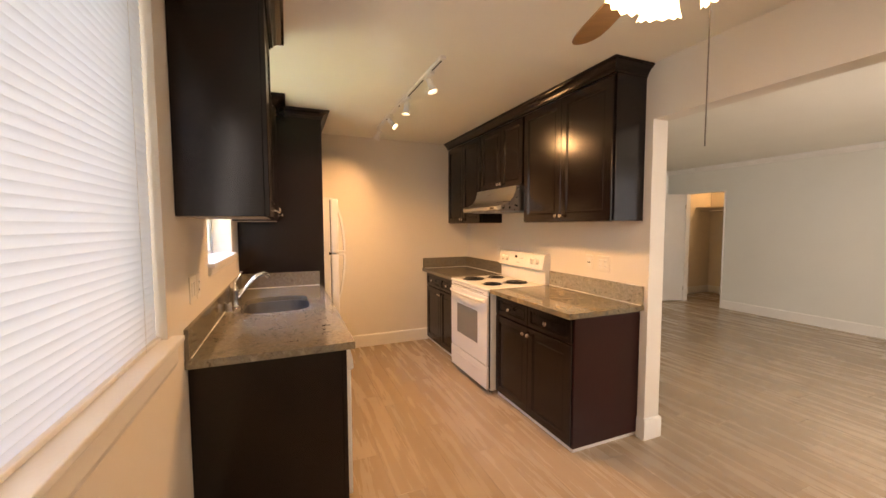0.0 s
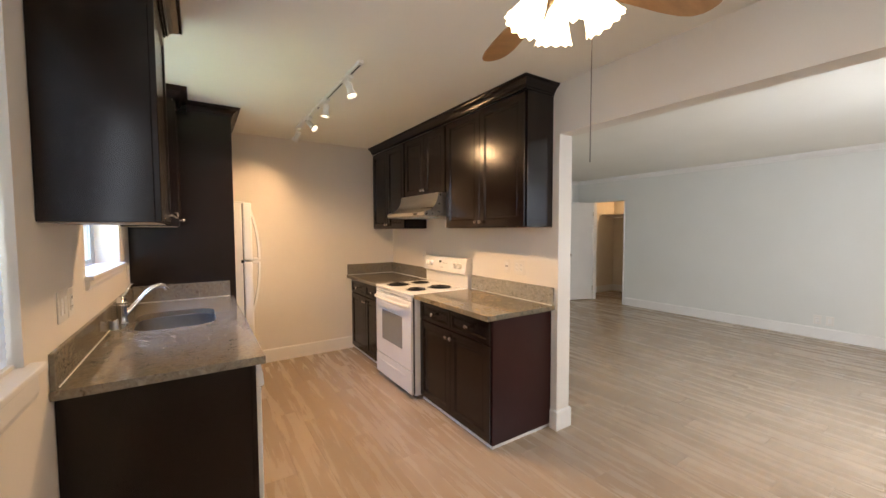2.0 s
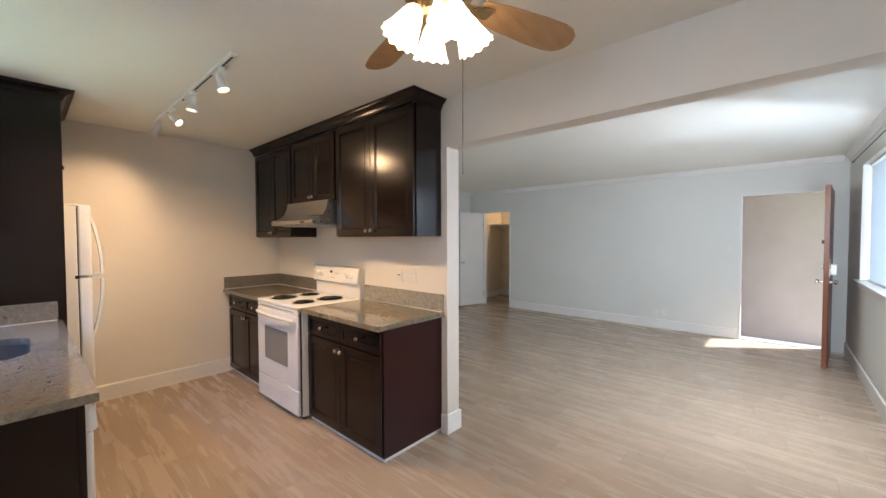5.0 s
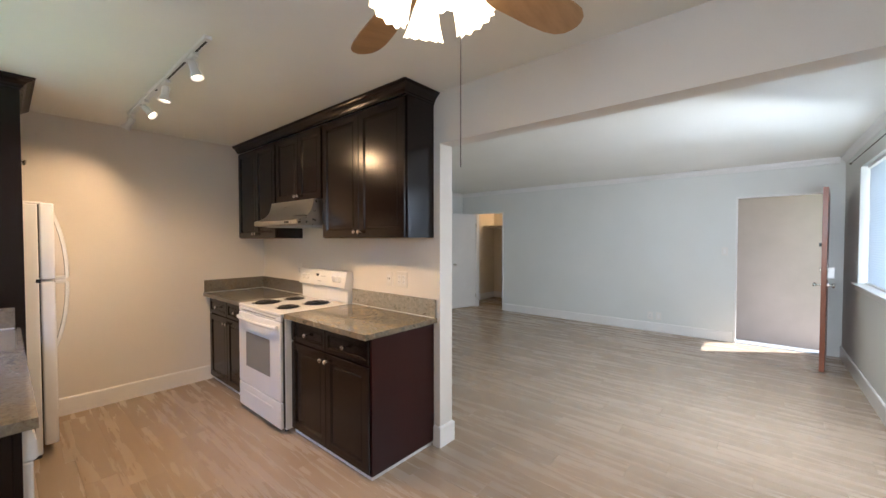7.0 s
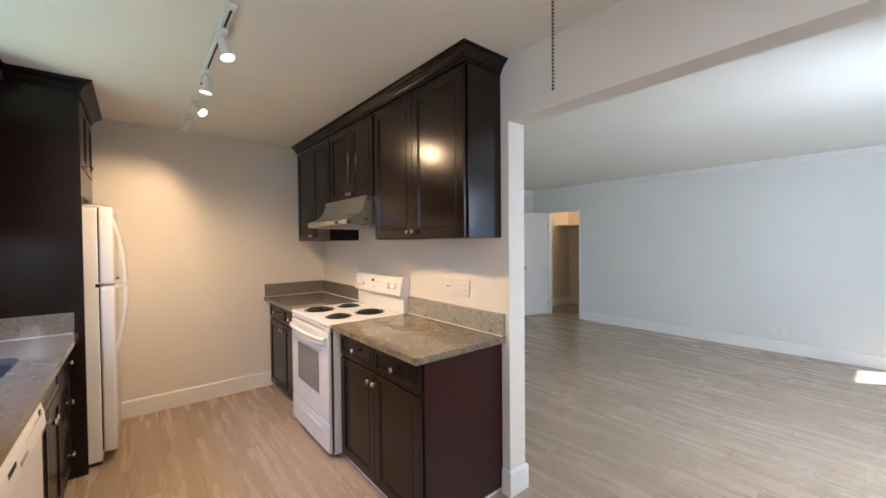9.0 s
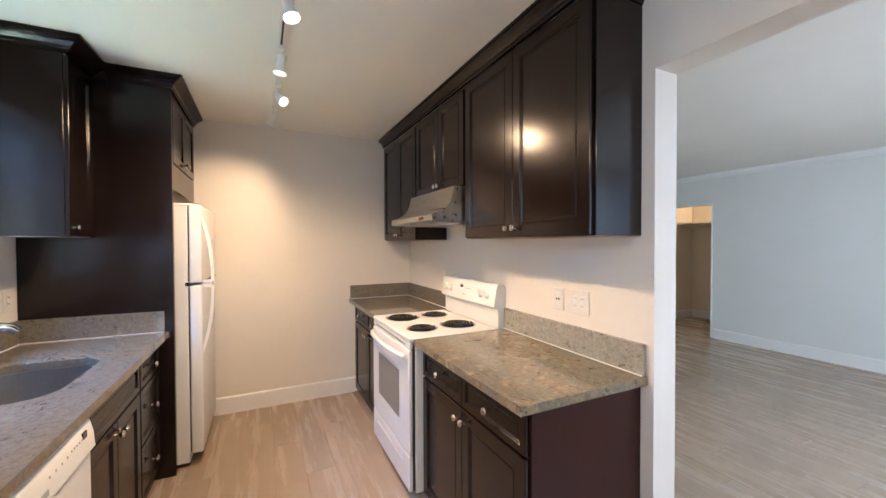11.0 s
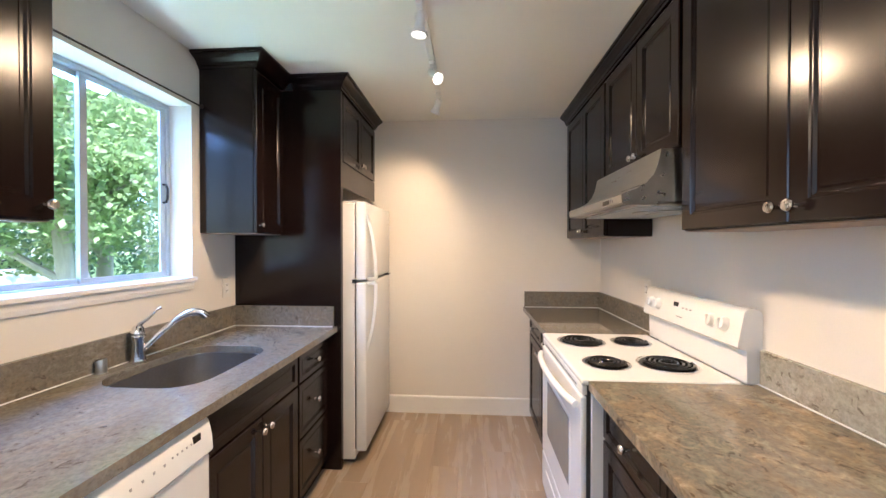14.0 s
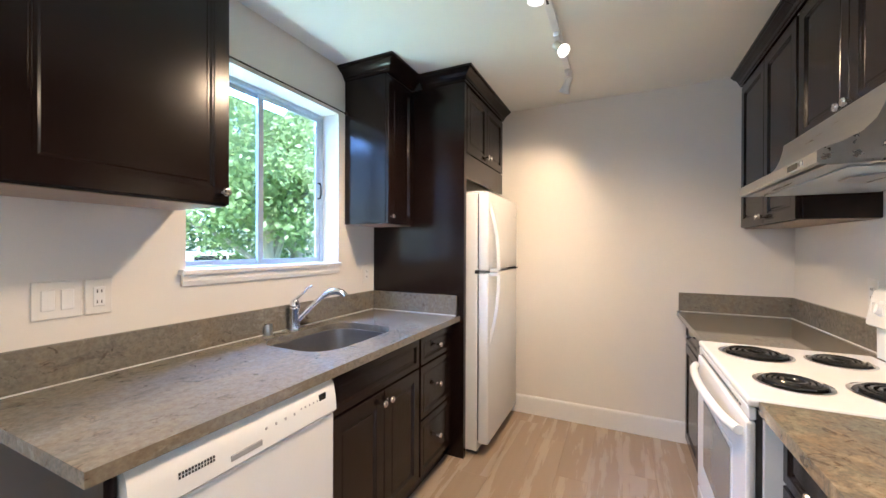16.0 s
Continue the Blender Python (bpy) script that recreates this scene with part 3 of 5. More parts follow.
carcass(c, XR - 0.002, XU, 5.5365, YK - 0.003, UP, HEAD)
door(c, XU, -1, 5.55, 5.972, UP + 0.004, HEAD - 0.012, (5.945, UP + 0.045))
door(c, XU, -1, 5.975, 6.40, UP + 0.004, HEAD - 0.012, (6.0, UP + 0.045))
crown(c, [(XU, YK - 0.003), (XU, 5.5365)])

XW = 1.70
c = thing("wall_cabinet", (XL, 3.95, UP + 0.015), "dark espresso single door wall cabinet before the sink window", "cabinet", GU)
carcass(c, XL + 0.002, XW, 3.655, 4.23, UP + 0.015, HEAD)
door(c, XW, 1, 3.662, 4.226, UP + 0.018, HEAD - 0.012, (4.20, UP + 0.06))
crown(c, [(XL + 0.002, 3.655), (XW, 3.655), (XW, 4.23), (XL + 0.002, 4.23)], 1.35)
c = thing("wall_cabinet", (XL, 5.4, UP + 0.015), "narrow dark espresso wall cabinet between window and tall panel", "cabinet", GU)
carcass(c, XL + 0.002, XW, 5.245, 5.557, UP + 0.015, HEAD)
door(c, XW, 1, 5.249, 5.553, UP + 0.018, HEAD - 0.012, (5.275, UP + 0.06))
crown(c, [(XL + 0.002, 5.245), (XW, 5.245), (XW, 5.557)], 1.35)

# tall panel and the cabinet over the refrigerator
XT = 2.07
c = thing("refrigerator_cabinet", (XL, 5.99, 0), "tall dark espresso side panel with cabinet over the refrigerator", "cabinet")
part("side_panel", boxed(XL + 0.002, XT, 5.56, 5.598, 0, HEAD, 0.0015), ESPRESSO, c)
carcass(c, XL + 0.002, XT, 5.5985, YK - 0.003, 1.975, HEAD)
part("valance", boxed(XT - 0.022, XT - 0.003, 5.5985, YK - 0.003, 1.81, 1.9745, 0.001), ESPRESSO, c)
door(c, XT + 0.001, 1, 5.606, 6.005, 1.982, HEAD - 0.012, (5.98, 2.028))
door(c, XT + 0.001, 1, 6.008, 6.41, 1.982, HEAD - 0.012, (6.033, 2.028))
crown(c, [(XW + 0.06, 5.56), (XT, 5.56), (XT, YK - 0.003)], 1.25)

# base cabinets, range side
XB = 3.385


def base_right(y0, y1, label, end_panel):
    c = thing("base_cabinet", (XR, (y0 + y1) / 2, 0), label, "cabinet", GB)
    body = carcass(c, XR - 0.002, XB, y0, y1, 0.032, 0.884)
    if end_panel:
        body.data.materials[0] = REDWOOD
        tagged(body, "red-brown veneered end panel")
    part("shoe_strip", boxed(XB + 0.03, XR - 0.012, y0 + (0.012 if end_panel else 0.001), y1 - 0.001, 0, 0.03, 0.003), TRIM, c, "white shoe strip")
    m = (y0 + y1) / 2
    drawer(c, XB, -1, y0 + 0.012, m - 0.002, 0.715, 0.866)
    drawer(c, XB, -1, m + 0.002, y1 - 0.012, 0.715, 0.866)
    door(c, XB, -1, y0 + 0.012, m - 0.002, 0.05, 0.705, (m - 0.03, 0.655))
    door(c, XB, -1, m + 0.002, y1 - 0.012, 0.05, 0.705, (m + 0.03, 0.655))
    return c


base_right(3.745, 4.684, "dark espresso base cabinet with two drawers beside the range", True)
base_right(5.462, YK - 0.017, "dark espresso base cabinet in the corner past the range", False)

# base cabinets, sink side
XS = 2.005


def toe(c, y0, y1):
    part("toe_kick", boxed(XS - 0.075, XS - 0.06, y0, y1, 0, 0.098, 0.001), ESPRESSO, c)


c = thing("base_cabinet", (XL, 4.73, 0), "dark espresso sink base cabinet with two doors", "cabinet", GB)
SB = XS - 0.0205
for nm, args in (("side_panel", (XL + 0.002, SB, 4.405, 4.423, 0.1, 0.884)), ("side_panel", (XL + 0.002, SB, 5.082, 5.10, 0.1, 0.884)), ("bottom_panel", (XL + 0.002, SB, 4.4235, 5.0815, 0.1, 0.118)),
                 ("lower_rail", (SB - 0.02, SB, 4.4235, 5.0815, 0.1185, 0.15)), ("upper_rail", (SB - 0.02, SB, 4.4235, 5.0815, 0.69, 0.884)), ("back_panel", (XL + 0.002, XL + 0.01, 4.4235, 5.0815, 0.1185, 0.884))):
    part(nm, boxed(*args), ESPRESSO, c)
toe(c, 4.405, 5.10)
drawer(c, XS, 1, 4.413, 5.093, 0.715, 0.866, False, "false_front")
door(c, XS, 1, 4.413, 4.763, 0.11, 0.705, (4.737, 0.655))
door(c, XS, 1, 4.767, 5.093, 0.11, 0.705, (4.793, 0.655))
c = thing("base_cabinet", (XL, 5.3, 0), "dark espresso base cabinet with three drawers beside the tall panel", "cabinet", GB)
carcass(c, XL + 0.002, XS, 5.102, 5.557, 0.1, 0.884)
toe(c, 5.102, 5.557)
drawer(c, XS, 1, 5.110, 5.50, 0.715, 0.866)
drawer(c, XS, 1, 5.110, 5.50, 0.42, 0.705)
drawer(c, XS, 1, 5.110, 5.50, 0.11, 0.41)
th = thing("end_panel", (1.68, 3.745, 0), "dark espresso end panel that closes the sink counter", "cabinet panel")
part("side_board", boxed(XL + 0.002, XS - 0.0155, 3.735, 3.755, 0, 0.884, 0.001), ESPRESSO, th)
part("front_stile", boxed(XS - 0.015, XS + 0.005, 3.734, 3.756, 0, 0.884, 0.0015), ESPRESSO, th)


# ---- worktops ----
def rounded(x0, x1, y0, y1, r, steps=8):
    pts = []
    for cx, cy, a in ((x1 - r, y1 - r, 0), (x0 + r, y1 - r, 90), (x0 + r, y0 + r, 180), (x1 - r, y0 + r, 270)):
        for k in range(steps + 1):
            t = radians(a + 90 * k / steps)
            pts.append((cx + r * math.cos(t), cy + r * math.sin(t)))
    return pts


def slab(outline, hole, z0, z1):
    bm = bmesh.new()
    loops = []
    for pts in [outline] + ([hole] if hole else []):
        vs = [bm.verts.new((x, y, z1)) for x, y in pts]
        loops.append(vs)
        for a, b in zip(vs, vs[1:] + vs[:1]):
            bm.edges.new((a, b))
    bmesh.ops.triangle_fill(bm, use_beauty=True, edges=bm.edges[:])
    top = bm.faces[:]
    low = bmesh.ops.duplicate(bm, geom=bm.faces[:])
    moved = [g for g in low["geom"] if isinstance(g, bmesh.types.BMVert)]
    for v in moved:
        v.co.z = z0
    index = {}
    for v in bm.verts:
        index[(round(v.co.x, 5), round(v.co.y, 5), v.co.z > (z0 + z1) / 2)] = v
    for pts in loops:
        keys = [(round(v.co.x, 5), round(v.co.y, 5)) for v in pts]
        for a, b in zip(keys, keys[1:] + keys[:1]):
            bm.faces.new((index[(*a, True)], index[(*b, True)], index[(*b, False)], index[(*a, False)]))
    return bm


SINK = (1.47, 1.89, 4.50, 5.07)


def worktop(at, outline, hole, label, splashes, caulks, stone=None, low=None):
    th = thing("worktop", at, label, "countertop", "granite worktops")
    part("slab", slab(outline, hole, TOP - 0.034, TOP), stone or GRANITE, th)
    for b in splashes:
        part("backsplash", boxed(*b, TOP + 0.0005, SPLASH, 0.002), low or GRANITE, th)
    for b in caulks:
        part("caulk_line", boxed(*b, TOP + 0.0005, TOP + 0.005, 0.001), CAULK, th, "white caulk line")
    return th


worktop((XL, 4.63, TOP - 0.034), [(XL + 0.002, 3.69), (2.045, 3.69), (2.045, 5.557), (XL + 0.002, 5.557)], rounded(*SINK, 0.13), "polished grey brown granite worktop with sink cutout",
        [(XL + 0.001, XL + 0.018, 3.70, 5.557), (XL + 0.0185, 2.025, 5.537, 5.557)], [(XL + 0.018, XL + 0.022, 3.725, 5.533), (XL + 0.0225, 2.02, 5.533, 5.537)])
worktop((XR, 4.2, TOP - 0.034), [(3.335, 3.715), (XR - 0.002, 3.715), (XR - 0.002, 4.686), (3.335, 4.686)], None, "polished granite worktop beside the range, coloured tan as if warmly lit",
        [(XR - 0.021, XR - 0.001, 3.72, 4.686)], [(XR - 0.026, XR - 0.021, 3.725, 4.686)], GRANITE_WARM_LIT, GRANITE_FRONT_LIT)
worktop((XR, 5.94, TOP - 0.034), [(3.335, 5.46), (XR - 0.002, 5.46), (XR - 0.002, YK - 0.002), (3.335, YK - 0.002)], None, "polished dark grey granite worktop in the far corner",
        [(XR - 0.021, XR - 0.001, 5.46, YK - 0.002), (3.345, XR - 0.0215, YK - 0.021, YK - 0.001)], [(XR - 0.026, XR - 0.021, 5.46, YK - 0.0265), (3.35, XR - 0.0215, YK - 0.026, YK - 0.021)])

# sink
th = thing("sink", (1.67, 4.83, TOP - 0.24), "brushed steel undermount sink with a rounded basin", "sink")
bm = bmesh.new()
rings = []
for grow, r, z in ((0.022, 0.14, TOP - 0.035), (-0.004, 0.13, TOP - 0.035), (-0.008, 0.125, TOP - 0.06), (-0.014, 0.12, TOP - 0.19), (-0.03, 0.11, TOP - 0.212), (-0.06, 0.09, TOP - 0.218)):
    rings.append([bm.verts.new((x, y, z)) for x, y in rounded(SINK[0] - grow, SINK[1] + grow, SINK[2] - grow, SINK[3] + grow, r)])
for a, b in zip(rings, rings[1:]):
    for i in range(len(a)):
        j = (i + 1) % len(a)
        bm.faces.new((a[i], a[j], b[j], b[i]))
bm.faces.new(rings[-1])
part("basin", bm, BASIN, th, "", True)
part("drain", turned(bmesh.new(), [(0.045, 0), (0.045, 0.003), (0.038, 0.004), (0.034, 0.001), (0.008, 0.001)], (1.68, 4.785, TOP - 0.217), steps=24), CHROME, th, "", True)

# faucet
FX, FY = 1.418, 4.79
th = thing("faucet", (FX, FY, TOP), "chrome single lever faucet with a pull-out spout", "faucet")
part("base_ring", turned(bmesh.new(), [(0.034, 0), (0.034, 0.006), (0.028, 0.012)], (FX, FY, TOP), steps=24), CHROME, th, "", True)
part("body", turned(bmesh.new(), [(0.028, 0.012), (0.0255, 0.035), (0.0245, 0.10), (0.028, 0.108), (0.028, 0.116), (0.0255, 0.120), (0.0265, 0.124), (0.026, 0.132), (0.023, 0.138), (0.022, 0.15), (0.015, 0.160), (0.004, 0.163)], (FX, FY, TOP), steps=24), CHROME, th, "", True)
ux, uy = 0.80, 0.60
pts = [(0.01, 0.045), (0.05, 0.085), (0.10, 0.135), (0.14, 0.172), (0.18, 0.195), (0.215, 0.20), (0.24, 0.192), (0.257, 0.172)]
part("spout", tube(bmesh.new(), [(FX + ux * d, FY + uy * d, TOP + h) for d, h in pts], 0.014, 14, [0.014, 0.013, 0.013, 0.014, 0.017, 0.019, 0.019, 0.018]), CHROME, th, "", True)
part("lever", tube(bmesh.new(), [(FX, FY, TOP + 0.16), (FX + 0.02, FY + 0.03, TOP + 0.185), (FX + 0.035, FY + 0.065, TOP + 0.222), (FX + 0.04, FY + 0.08, TOP + 0.226)], 0.006, 10, [0.009, 0.006, 0.005, 0.006]), CHROME, th, "", True)
solid("air_gap_cap", turned(bmesh.new(), [(0.022, 0), (0.022, 0.003), (0.0195, 0.005), (0.0195, 0.052), (0.017, 0.057), (0.004, 0.058)], (1.402, 4.638, TOP), steps=20), STEEL, (1.402, 4.638, TOP), "small chrome air gap cap behind the sink", "sink fitting", "", True)


# ---- dishwasher ----
th = thing("dishwasher", (1.7, 4.08, 0), "white built-in dishwasher under the granite worktop", "dishwasher")
Y0, Y1 = 3.762, 4.398
part("tub_body", boxed(XL + 0.03, 1.997, Y0 + 0.004, Y1 - 0.004, 0.1, 0.87, 0.002), DARK, th, "dark tub body")
part("door_panel", boxed(1.998, 2.034, Y0, Y1, 0.125, 0.757, 0.006, 2), APPLIANCE, th)
bm = bmesh.new()
prof = [(1.998, 0.761), (2.038, 0.761), (2.046, 0.77), (2.042, 0.82), (2.032, 0.863), (2.02, 0.876), (1.998, 0.878)]
sides = [[bm.verts.new((x, y, z)) for x, z in prof] for y in (Y0, Y1)]
for i in range(len(prof)):
    j = (i + 1) % len(prof)
    bm.faces.new((sides[0][i], sides[0][j], sides[1][j], sides[1][i]))
bm.faces.new(sides[0])
bm.faces.new(sides[1][::-1])
panel = part("control_panel", bm, APPLIANCE, th, "", True)
part("display", boxed(2.03, 2.041, 4.318, 4.35, 0.82, 0.846, 0.001), BLACK, panel, "small dark display")
for k in range(4):
    part("button", boxed(2.032, 2.042, 4.10 + 0.035 * k, 4.108 + 0.035 * k, 0.815, 0.828, 0.001), GREYTEXT, panel, "grey button mark")
for k in range(5):
    part("button", boxed(2.032, 2.042, 4.235 + 0.018 * k, 4.240 + 0.018 * k, 0.826, 0.832, 0.001), GREYTEXT, panel, "grey button mark")
for k in range(12):
    for h in (0.809, 0.818):
        part("vent_slot", boxed(2.032, 2.044, 3.862 + 0.0075 * k, 3.866 + 0.0075 * k, h, h + 0.006), DARK, panel, "dark vent slot")
part("grip", boxed(2.032, 2.046, 3.99, 4.09, 0.782, 0.802, 0.003), GREYTEXT, panel, "recessed grey grip")
part("toe_panel", boxed(1.93, 1.945, Y0, Y1, 0, 0.12, 0.002), APPLIANCE, th)


# ---- range ----
RX, RY0, RY1 = 3.31, 4.693, 5.453
th = thing("range", (3.65, 5.073, 0), "white free-standing electric range with four coil burners", "stove")
body = part("body", boxed(3.349, 3.955, RY0, RY1, 0.03, 0.898, 0.003), APPLIANCE, th)
# solid dark block: the shade of the gap put in as colour
part("front_gap", boxed(3.3345, 3.3485, RY0 + 0.008, RY1 - 0.008, 0.045, 0.89), DARK, th, "dark block standing for the shaded gap behind the oven door")
for y in (RY0 + 0.05, RY1 - 0.05):
    for x in (3.38, 3.9):
        part("foot", turned(bmesh.new(), [(0.015, 0), (0.015, 0.03)], (x, y, 0), steps=12), DARK, th)
part("cooktop", boxed(3.312, 3.90, RY0 - 0.002, RY1 + 0.002, 0.899, 0.924, 0.009, 3), APPLIANCE, th)
dr = part("storage_drawer", boxed(RX, 3.334, RY0 + 0.004, RY1 - 0.004, 0.045, 0.245, 0.006, 2), APPLIANCE, th)
part("drawer_grip", boxed(RX - 0.006, RX + 0.001, RY0 + 0.12, RY1 - 0.12, 0.17, 0.19, 0.003), APPLIANCE, dr)
dd = part("oven_door", boxed(RX, 3.334, RY0 + 0.004, RY1 - 0.004, 0.252, 0.855, 0.008, 2), APPLIANCE, th)
part("window_trim", boxed(RX - 0.003, RX + 0.001, RY0 + 0.15, RY1 - 0.15, 0.395, 0.715, 0.0015), APPLIANCE, dd)
part("oven_window", boxed(RX - 0.005, RX - 0.0032, RY0 + 0.165, RY1 - 0.165, 0.41, 0.70, 0.0005), OVEN_GLASS, dd, "smoky grey oven window")
bm = bmesh.new()
pts = []
for k in range(13):
    u = k / 12
    y = RY0 + 0.03 + (RY1 - RY0 - 0.06) * u
    pts.append((RX - 0.012 - 0.038 * math.sin(math.pi * u) ** 0.6, y, 0.815 + 0.004 * math.sin(math.pi * u)))
tube(bm, pts, 0.015, 12)
part("handle", bm, APPLIANCE, dd, "", True)
part("upper_rail", boxed(3.315, 3.334, RY0 + 0.004, RY1 - 0.004, 0.860, 0.896, 0.003), APPLIANCE, th)
for k in range(22):
    part("vent_slot", boxed(3.3135, 3.3155, RY0 + 0.08 + 0.028 * k, RY0 + 0.096 + 0.028 * k, 0.872, 0.880), DARK, th, "dark vent slot")
bm = bmesh.new()
prof = [(3.914, 0.92), (3.95, 0.92), (3.966, 0.925), (3.968, 1.170), (3.964, 1.186), (3.952, 1.196), (3.932, 1.200), (3.914, 1.197), (3.903, 1.186), (3.880, 1.064), (3.881, 1.054), (3.890, 1.047), (3.912, 1.043)]
sides = [[bm.verts.new((x, y, z)) for x, z in prof] for y in (RY0 + 0.002, RY1 - 0.002)]
for i in range(len(prof)):
    j = (i + 1) % len(prof)
    bm.faces.new((sides[0][i], sides[0][j], sides[1][j], sides[1][i]))
bm.faces.new(sides[0])
bm.faces.new(sides[1][::-1])
guard = part("backguard", bm, APPLIANCE, th, "", True)
fx = Vector((-0.983, 0, 0.185))


def on_guard(y, up):
    return Vector((3.880, y, 1.064)) + Vector((0.023, 0, 0.122)).normalized() * up


for y in (RY0 + 0.095, RY0 + 0.172, RY1 - 0.078, RY1 - 0.150):
    kn = part("control_knob", turned(bmesh.new(), [(0.031, 0), (0.031, 0.004), (0.026, 0.007), (0.022, 0.022), (0.004, 0.024)], on_guard(y, 0.062) - fx * 0.001, fx, 20), PLASTIC, guard, "", True)
    mid = on_guard(y, 0.062) + fx * 0.024
    part("pointer", boxed(mid.x - 0.005, mid.x + 0.006, y - 0.004, y + 0.004, mid.z - 0.021, mid.z + 0.021, 0.001), PLASTIC, guard)
mid = on_guard(5.14, 0.085)
part("clock_display", boxed(mid.x - 0.002, mid.x + 0.01, 5.122, 5.162, mid.z - 0.011, mid.z + 0.011, 0.001), BLACK, guard, "small dark clock display")
for k in range(3):
    for y in (5.02 + 0.03 * k,):
        mid = on_guard(y, 0.075)
        part("touch_button", boxed(mid.x - 0.0015, mid.x + 0.008, y - 0.008, y + 0.008, mid.z - 0.004, mid.z + 0.004, 0.001), GREYTEXT, guard, "grey button mark")
mid = on_guard(5.10, 0.03)
part("badge", boxed(mid.x - 0.001, mid.x + 0.008, 5.075, 5.125, mid.z - 0.003, mid.z + 0.003), GREYTEXT, guard, "small grey badge")


def burner(x, y, r):
    b = part("burner", turned(bmesh.new(), [(r + 0.022, 0), (r + 0.022, 0.003), (r + 0.014, 0.0045), (r + 0.012, 0.002), (r + 0.006, 0.0005)], (x, y, 0.9245), steps=32), CHROME, th, "chrome ring round a black coil", True)
    pts = []
    turns = 4
    for k in range(turns * 20 + 1):
        a = 2 * math.pi * k / 20
        rr = 0.022 + (r - 0.022) * k / (turns * 20)
        pts.append((x + rr * math.cos(a), y + rr * math.sin(a), 0.933))
    part("coil", tube(bmesh.new(), pts, 0.0062, 6), BLACK, b, "black coil element", True)
    part("coil_plate", turned(bmesh.new(), [(r + 0.008, 0), (r + 0.008, 0.004), (r * 0.6, 0.0025), (0.01, 0.002)], (x, y, 0.923), steps=28), BLACK, b, "black pan bottom")


burner(3.475, 4.895, 0.078)
burner(3.73, 4.895, 0.100)
burner(3.475, 5.265, 0.100)
burner(3.73, 5.265, 0.078)

# ---- range hood ----
HY0, HY1 = 4.742, 5.505
th = thing("range_hood", (3.97, 5.13, 1.59), "brushed steel under-cabinet range hood with sloping front", "range hood")
bm = bmesh.new()
outer = [(3.968, 1.618), (3.485, 1.596), (3.476, 1.602), (3.476, 1.634), (3.486, 1.641), (3.530, 1.656), (3.572, 1.680), (3.600, 1.712), (3.616, 1.750), (3.625, 1.790), (3.628, 1.813), (3.968, 1.813)]
insets = [0, 0, 0, 0, 0.002, 0.006, 0.010, 0.014, 0.018, 0.02, 0.02, 0.02]
a = [bm.verts.new((x, HY0 + i * 0.5, z)) for (x, z), i in zip(outer, insets)]
b = [bm.verts.new((x, HY1 - i, z)) for (x, z), i in zip(outer, insets)]
for i in range(1, len(outer) - 1):
    bm.faces.new((a[i], a[i + 1], b[i + 1], b[i]))
for s in (a, b):
    bm.faces.new(s if s is b else s[::-1])
bm.faces.new((a[-1], a[0], b[0], b[-1]))
part("canopy", bm, STEEL, th, "", True)
part("switch_plate", boxed(3.4755, 3.4785, 4.87, 4.95, 1.608, 1.628, 0.001), BLACK, th, "dark switch plate")
for y in (4.83, 4.85):
    part("switch_button", boxed(3.474, 3.4785, y, y + 0.012, 1.61, 1.626, 0.001), CHROME, th)
part("underside", boxed(3.50, 3.96, HY0 + 0.012, HY1 - 0.012, 1.594, 1.603, 0.001), STEEL, th)
part("filter", boxed(3.56, 3.92, HY0 + 0.05, HY1 - 0.05, 1.588, 1.5935, 0.002), ALU, th, "aluminium mesh filter")
part("fan_ring", turned(bmesh.new(), [(0.11, 0), (0.11, 0.004), (0.095, 0.005), (0.02, 0.005)], (3.74, 5.0, 1.582), steps=28), STEEL, th, "", True)

# ---- refrigerator ----
th = thing("refrigerator", (1.8, 5.98, 0), "white top-freezer refrigerator with long bowed handles", "refrigerator")
FY0, FY1 = 5.628, 6.345
part("case", boxed(1.45, 2.135, FY0, FY1, 0.03, 1.712, 0.006, 2), FRIDGE_SIDE, th)
for y in (FY0 + 0.05, FY1 - 0.05):
    part("roller_foot", boxed(2.05, 2.13, y - 0.025, y + 0.025, 0, 0.045, 0.004), DARK, th, "dark roller foot")
    part("back_foot", boxed(1.48, 1.53, y - 0.02, y + 0.02, 0, 0.03, 0.003), DARK, th, "dark rear foot")
part("toe_grille", boxed(2.11, 2.136, FY0 + 0.08, FY1 - 0.08, 0.032, 0.075, 0.002), PLASTIC, th)
